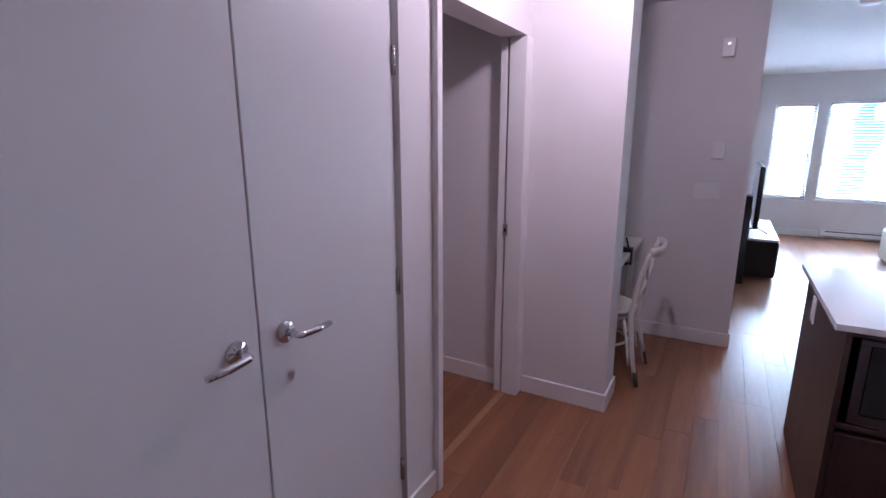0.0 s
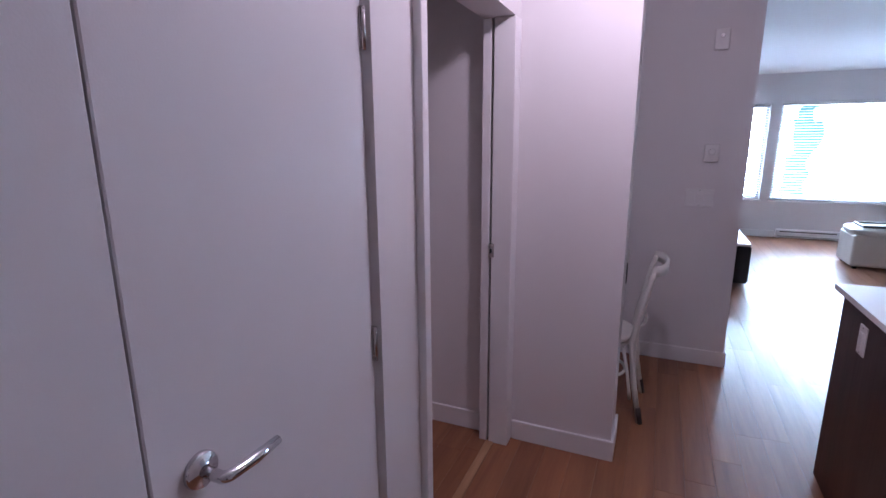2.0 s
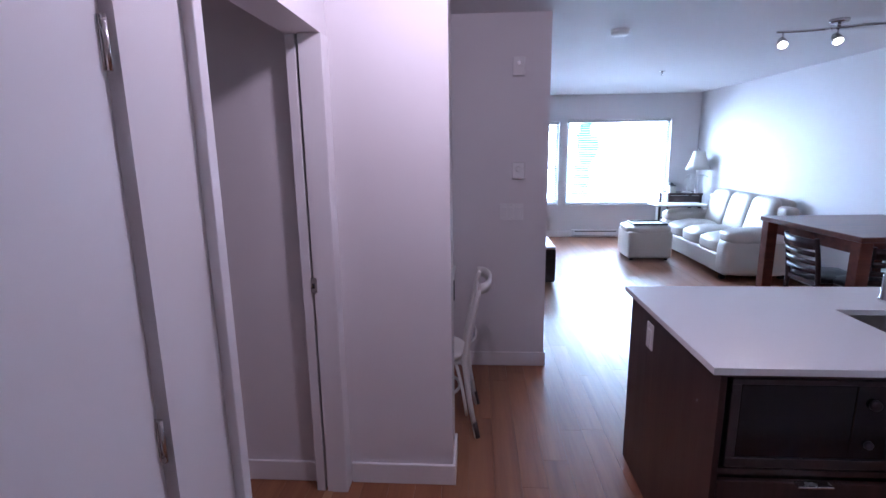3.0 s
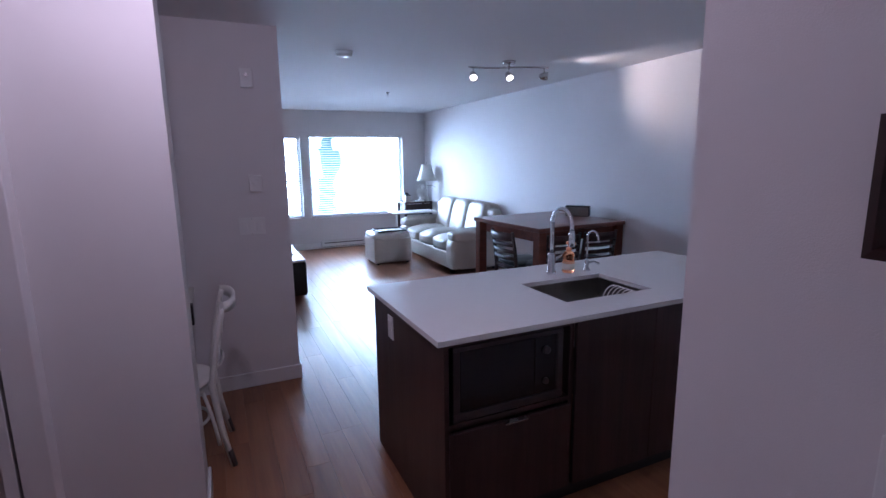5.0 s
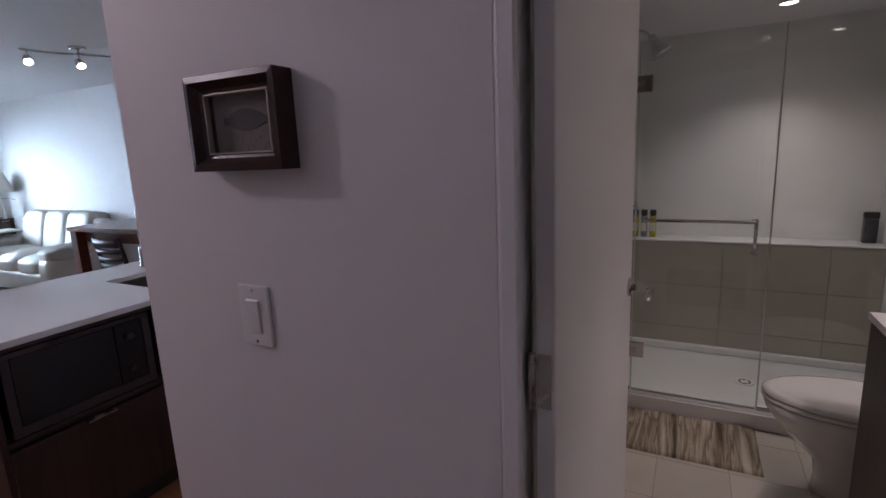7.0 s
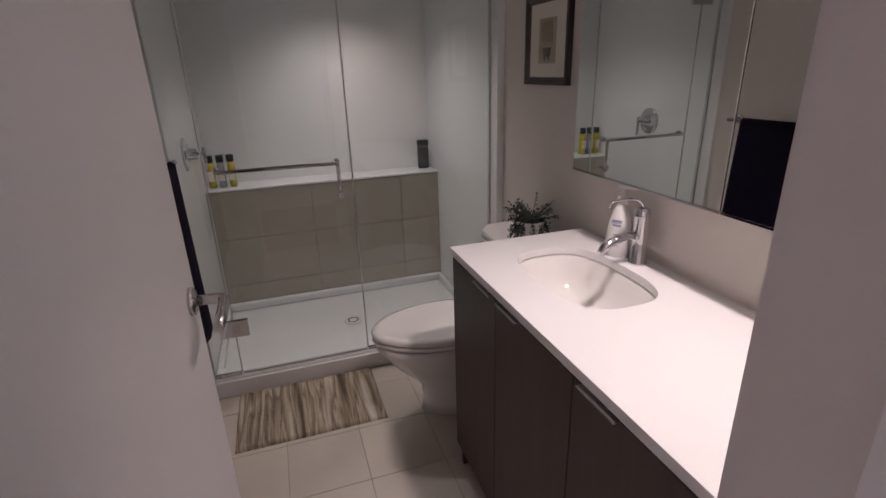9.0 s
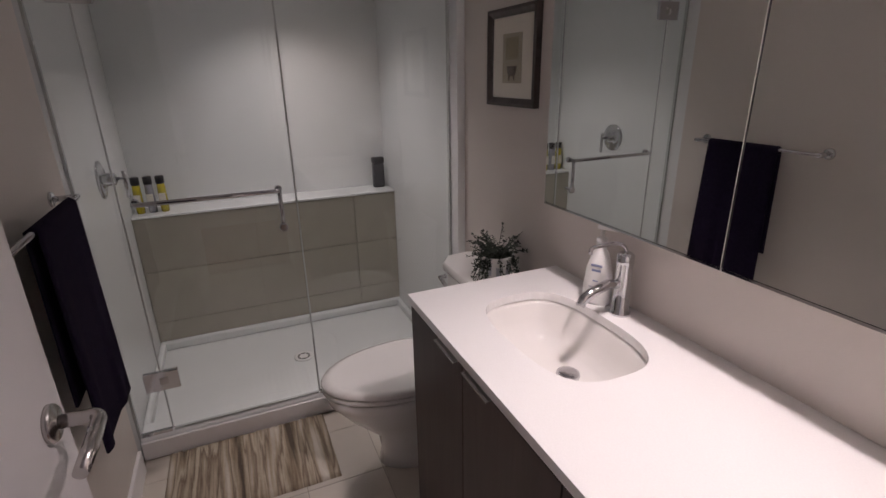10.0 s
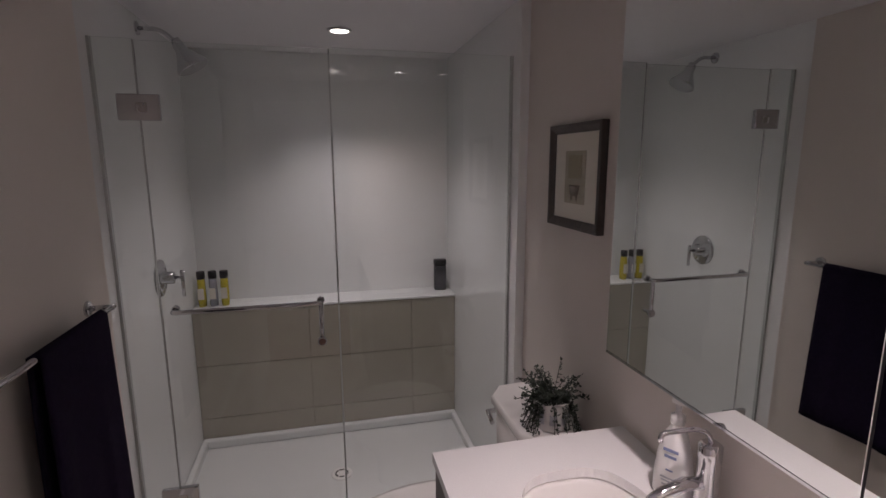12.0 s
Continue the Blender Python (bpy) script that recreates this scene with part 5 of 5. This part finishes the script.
art = thing("bathtub_print", "grey wood framed print of an old bathtub", "picture", (2.445, -1.16, 1.550), 180)
frame_bars(art, 0.318, 0.318, 0.028, 0.022, GREYWOOD)
part("backing", box(-0.142, -0.010, -0.142, 0.142, -0.001, 0.142), PAPER, art, "cream mat board")
TAN = mat("tan_print", (0.42, 0.37, 0.27), 0.8, scale=30, var=0.12)
BRN = mat("brown_print", (0.16, 0.12, 0.09), 0.8, scale=40, var=0.15)
part("print", box(-0.062, -0.0115, -0.082, 0.062, -0.0095, 0.078), TAN, art)
part("printed_tub", loft([[(x * w, y, z) for x, y in ((-0.03, -0.013), (0.03, -0.013), (0.03, -0.0112), (-0.03, -0.0112))] for z, w in ((-0.058, 0.55), (-0.050, 0.85), (-0.030, 1.0), (-0.026, 1.15))]), BRN, art)
for s in (-1, 1):
    part("printed_foot", box(s * 0.016 - 0.004, -0.013, -0.072, s * 0.016 + 0.004, -0.0112, -0.058), BRN, art)
part("printed_curtain", box(-0.04, -0.0128, -0.005, 0.04, -0.0112, 0.065), mat("ochre_print", (0.33, 0.29, 0.18), 0.8, scale=60, var=0.2), art)
ag = part("glazing", box(-0.132, -0.0145, -0.132, 0.132, -0.0132, 0.132), PANE, art)
ag.visible_shadow = False

# trailing plant on the tank
pot = thing("potted_plant", "trailing green plant in a patterned white pot", "plant", (2.375, -1.065, 0.776))
part("pot", lathe([(0.042, 0), (0.046, 0.004), (0.060, 0.095), (0.063, 0.10), (0.057, 0.10), (0.054, 0.085), (0.01, 0.083)], 28), CERAMIC, pot)
for k in range(9):
    a = 2 * math.pi * k / 9
    part("pot_motif", box(-0.010, -0.001, 0.03, 0.010, 0.001, 0.065), LB2, pot, "", Matrix.Translation((0.0535 * math.cos(a), 0.0535 * math.sin(a), 0)) @ pose(0, 0, 0, 0, 0, math.degrees(a) + 90))
random.seed(11)
stems, leaves = bmesh.new(), bmesh.new()
for k in range(100):
    a = random.uniform(0, 2 * math.pi)
    trail = k % 2 == 0
    L = random.uniform(0.02, 0.07)
    r1 = random.uniform(0.02, 0.05)
    p0 = Vector((0.03 * math.cos(a) * random.random(), 0.03 * math.sin(a) * random.random(), 0.085))
    p1 = p0 + Vector((r1 * math.cos(a), r1 * math.sin(a), L * 0.9))
    if trail:
        p2 = Vector((0.085 * math.cos(a) + random.uniform(-0.01, 0.01), min(0.085 * math.sin(a) + 0.0, 0.09), random.uniform(-0.005, 0.05)))
        p2.y = max(p2.y, -0.075)
        p1.z = 0.145
    else:
        p2 = p1 + Vector((0.045 * math.cos(a), 0.045 * math.sin(a), random.uniform(-0.02, 0.05)))
        p2.y = max(p2.y, -0.09)
    pts = arc(p0, p1, p2, 9)
    add_tube(stems, pts, 0.0011, 4)
    for q in range(2, 10):
        for s in range(2):
            c = pts[q]
            d = Vector((random.uniform(-1, 1), random.uniform(-1, 1), random.uniform(-0.6, 0.8))).normalized()
            e = d.cross(Vector((0.3, 0.2, 1))).normalized()
            sz = random.uniform(0.007, 0.013)
            f = d.cross(e) * sz * 0.25
            vs = [leaves.verts.new(c), leaves.verts.new(c + d * sz * 0.6 + e * sz * 0.45 + f), leaves.verts.new(c + d * sz * 1.3), leaves.verts.new(c + d * sz * 0.6 - e * sz * 0.45 + f)]
            leaves.faces.new((vs[0], vs[1], vs[2]))
            leaves.faces.new((vs[0], vs[2], vs[3]))
part("stem", stems, LEAF, pot)
tagged(part("leaf", leaves, LEAF, pot, "small dark green leaves"), kind="stuff")

# bath mat
bmx = bmesh.new()
NX, NY = 70, 110
MX0, MX1, MY0, MY1 = 2.475, 2.886, -0.436, 0.205
grid = []
for i in range(NX + 1):
    row = []
    for j in range(NY + 1):
        x, y = MX0 + (MX1 - MX0) * i / NX, MY0 + (MY1 - MY0) * j / NY
        edge = min(1.0, min(i, NX - i, j, NY - j) / 2)
        rib = 0.003 * math.sin(y * 2 * math.pi / 0.031 + 0.5 * math.sin(x * 14))
        row.append(bmx.verts.new((x + random.uniform(-0.001, 0.001), y + random.uniform(-0.001, 0.001), 0.003 + edge * (0.012 + rib + random.uniform(-0.002, 0.002)))))
    grid.append(row)
for i in range(NX):
    for j in range(NY):
        bmx.faces.new((grid[i][j], grid[i + 1][j], grid[i + 1][j + 1], grid[i][j + 1])).smooth = True
rim = [grid[i][0] for i in range(NX + 1)] + [grid[NX][j] for j in range(1, NY + 1)] + [grid[i][NY] for i in range(NX - 1, -1, -1)] + [grid[0][j] for j in range(NY - 1, 0, -1)]
low = [bmx.verts.new((v.co.x, v.co.y, 0.0005)) for v in rim]
for k in range(len(rim)):
    bmx.faces.new((rim[k], low[k], low[(k + 1) % len(rim)], rim[(k + 1) % len(rim)]))
bmx.faces.new(low)
MATM = bpy.data.materials.new("striped_mat")
MATM.use_nodes = True
nn, ll = MATM.node_tree.nodes, MATM.node_tree.links
bs = nn["Principled BSDF"]
bs.inputs["Roughness"].default_value = 0.95
tcm, mpm, nsm, crm = nn.new("ShaderNodeTexCoord"), nn.new("ShaderNodeMapping"), nn.new("ShaderNodeTexNoise"), nn.new("ShaderNodeValToRGB")
mpm.inputs["Scale"].default_value = (1.3, 17, 1)
ll.new(tcm.outputs["Object"], mpm.inputs[0])
ll.new(mpm.outputs[0], nsm.inputs["Vector"])
nsm.inputs["Scale"].default_value, nsm.inputs["Detail"].default_value, nsm.inputs["Distortion"].default_value = 1.0, 8, 0.12
els = crm.color_ramp.elements
els[0].position, els[1].position = 0.36, 0.66
els[0].color, els[1].color = (0.10, 0.075, 0.055, 1), (0.62, 0.57, 0.50, 1)
for p, c in ((0.43, (0.30, 0.235, 0.165, 1)), (0.49, (0.50, 0.43, 0.33, 1)), (0.53, (0.20, 0.15, 0.11, 1)), (0.59, (0.42, 0.35, 0.26, 1))):
    e = els.new(p)
    e.color = c
ll.new(nsm.outputs["Fac"], crm.inputs[0])
ll.new(crm.outputs[0], bs.inputs["Base Color"])
nb = nn.new("ShaderNodeTexNoise")
nb.inputs["Scale"].default_value = 500
bpn = nn.new("ShaderNodeBump")
bpn.inputs["Strength"].default_value, bpn.inputs["Distance"].default_value = 0.8, 0.003
ll.new(tcm.outputs["Object"], nb.inputs["Vector"])
ll.new(nb.outputs["Fac"], bpn.inputs["Height"])
ll.new(bpn.outputs[0], bs.inputs["Normal"])
solo("bath_mat", bmx, MATM, "brown and cream striped shaggy bath mat on the tiles", "bath mat")

# downlights
for nm, x, y in (("vanity", 1.38, -0.92), ("shower", 3.46, -0.50)):
    dl = thing("ceiling_downlight", "small round recessed ceiling downlight, lit", "downlight", (x, y, BH), 0, "bathroom downlights")
    rg = bmesh.new()
    prof = [(0.055, -0.0005), (0.055, -0.006), (0.042, -0.008), (0.040, -0.0005)]
    rr = [[rg.verts.new((r * math.cos(2 * math.pi * k / 32), r * math.sin(2 * math.pi * k / 32), z)) for k in range(32)] for r, z in prof]
    for a, b in zip(rr, rr[1:] + rr[:1]):
        for k in range(32):
            rg.faces.new((a[k], a[(k + 1) % 32], b[(k + 1) % 32], b[k])).smooth = True
    part("trim_ring", rg, TRIM, dl)
    part("lens", lathe([(0.040, -0.001), (0.038, -0.004)], 32), LENS, dl, "glowing frosted lens")

# ---- tiles of the shower wall and the bathroom floor ----
ledge_wall = bpy.data.objects["wall_shower_ledge"]
shared = {}


def tile(parent, name, material, x0, y0, z0, x1, y1, z1, bevel):
    key = (name, round(x1 - x0, 4), round(y1 - y0, 4), round(z1 - z0, 4))
    if key not in shared:
        shared[key] = mesh_of(name, box(-(x1 - x0) / 2, -(y1 - y0) / 2, -(z1 - z0) / 2, (x1 - x0) / 2, (y1 - y0) / 2, (z1 - z0) / 2, bevel), material)
    ob = new(name, shared[key])
    ob.parent = parent
    ob.matrix_basis = Matrix.Translation(((x0 + x1) / 2, (y0 + y1) / 2, (z0 + z1) / 2))
    return ob


YS, ZS, G = [SR + 0.001, -0.863, -0.290, SL - 0.001], [0.099, 0.213, 0.515, 0.8145], 0.0015
for y0, y1 in zip(YS, YS[1:]):
    for z0, z1 in zip(ZS, ZS[1:]):
        tile(ledge_wall, "tile", TILE, LF + 0.002, y0 + G, z0 + G, LF + 0.016, y1 - G, z1 - G, 0.001)
xs = [0.845, 0.95, 1.25, 1.55, 1.85, 2.15, 2.45, 2.75, 2.892]
ys = [-1.158, -0.90, -0.60, -0.30, 0.0, 0.295]
for x0, x1 in zip(xs, xs[1:]):
    for y0, y1 in zip(ys, ys[1:]):
        tile(bath_floor, "tile", FTILE, x0 + G, y0 + G, -0.004, x1 - G, y1 - G, 0.0, 0.0008)

# ---- floor planks ----
floor = bpy.data.objects["floor"]
PWD, PLN = 0.127, 1.22
plank_mesh = mesh_of("plank", box(-PWD / 2 + 0.0003, -PLN / 2 + 0.0003, -0.008, PWD / 2 - 0.0003, PLN / 2 - 0.0003, 0.0, 0.0006), PLANK)
far = bmesh.new()
random.seed(2)
for i in range(47):
    x = -2.05 + PWD * (i + 0.5)
    y = -1.75 - random.uniform(0, PLN)
    while y < 9.5:
        yc = y + PLN / 2
        y += PLN
        if yc + PLN / 2 < -1.7 or (x < -0.75 and not 0.8 < yc < 3.3 and not (x > -0.9)) :
            continue
        if x > 0.78 and yc - PLN / 2 < 0.86:
            if yc + PLN / 2 > 0.86:
                add_box(far, x - PWD / 2 + 0.0006, 0.86, -0.008, x + PWD / 2 - 0.0006, yc + PLN / 2 - 0.0006, 0.0)
            continue
        if x > XR + 0.06:
            continue
        if yc - PLN / 2 < -1.74:
            add_box(far, x - PWD / 2 + 0.0006, -1.74, -0.008, x + PWD / 2 - 0.0006, yc + PLN / 2 - 0.0006, 0.0)
            continue
        if yc < 4.6 and -1.4 < x < 1.6:
            p = new("plank", plank_mesh)
            p.parent = floor
            p.matrix_basis = Matrix.Translation((x, yc, 0))
        else:
            add_box(far, x - PWD / 2 + 0.0006, yc - PLN / 2 + 0.0006, -0.008, x + PWD / 2 - 0.0006, min(yc + PLN / 2 - 0.0006, 9.5), 0.0)
fp_ = part("plank_field", far, PLANK_FAR, floor)
tagged(fp_, kind="stuff")
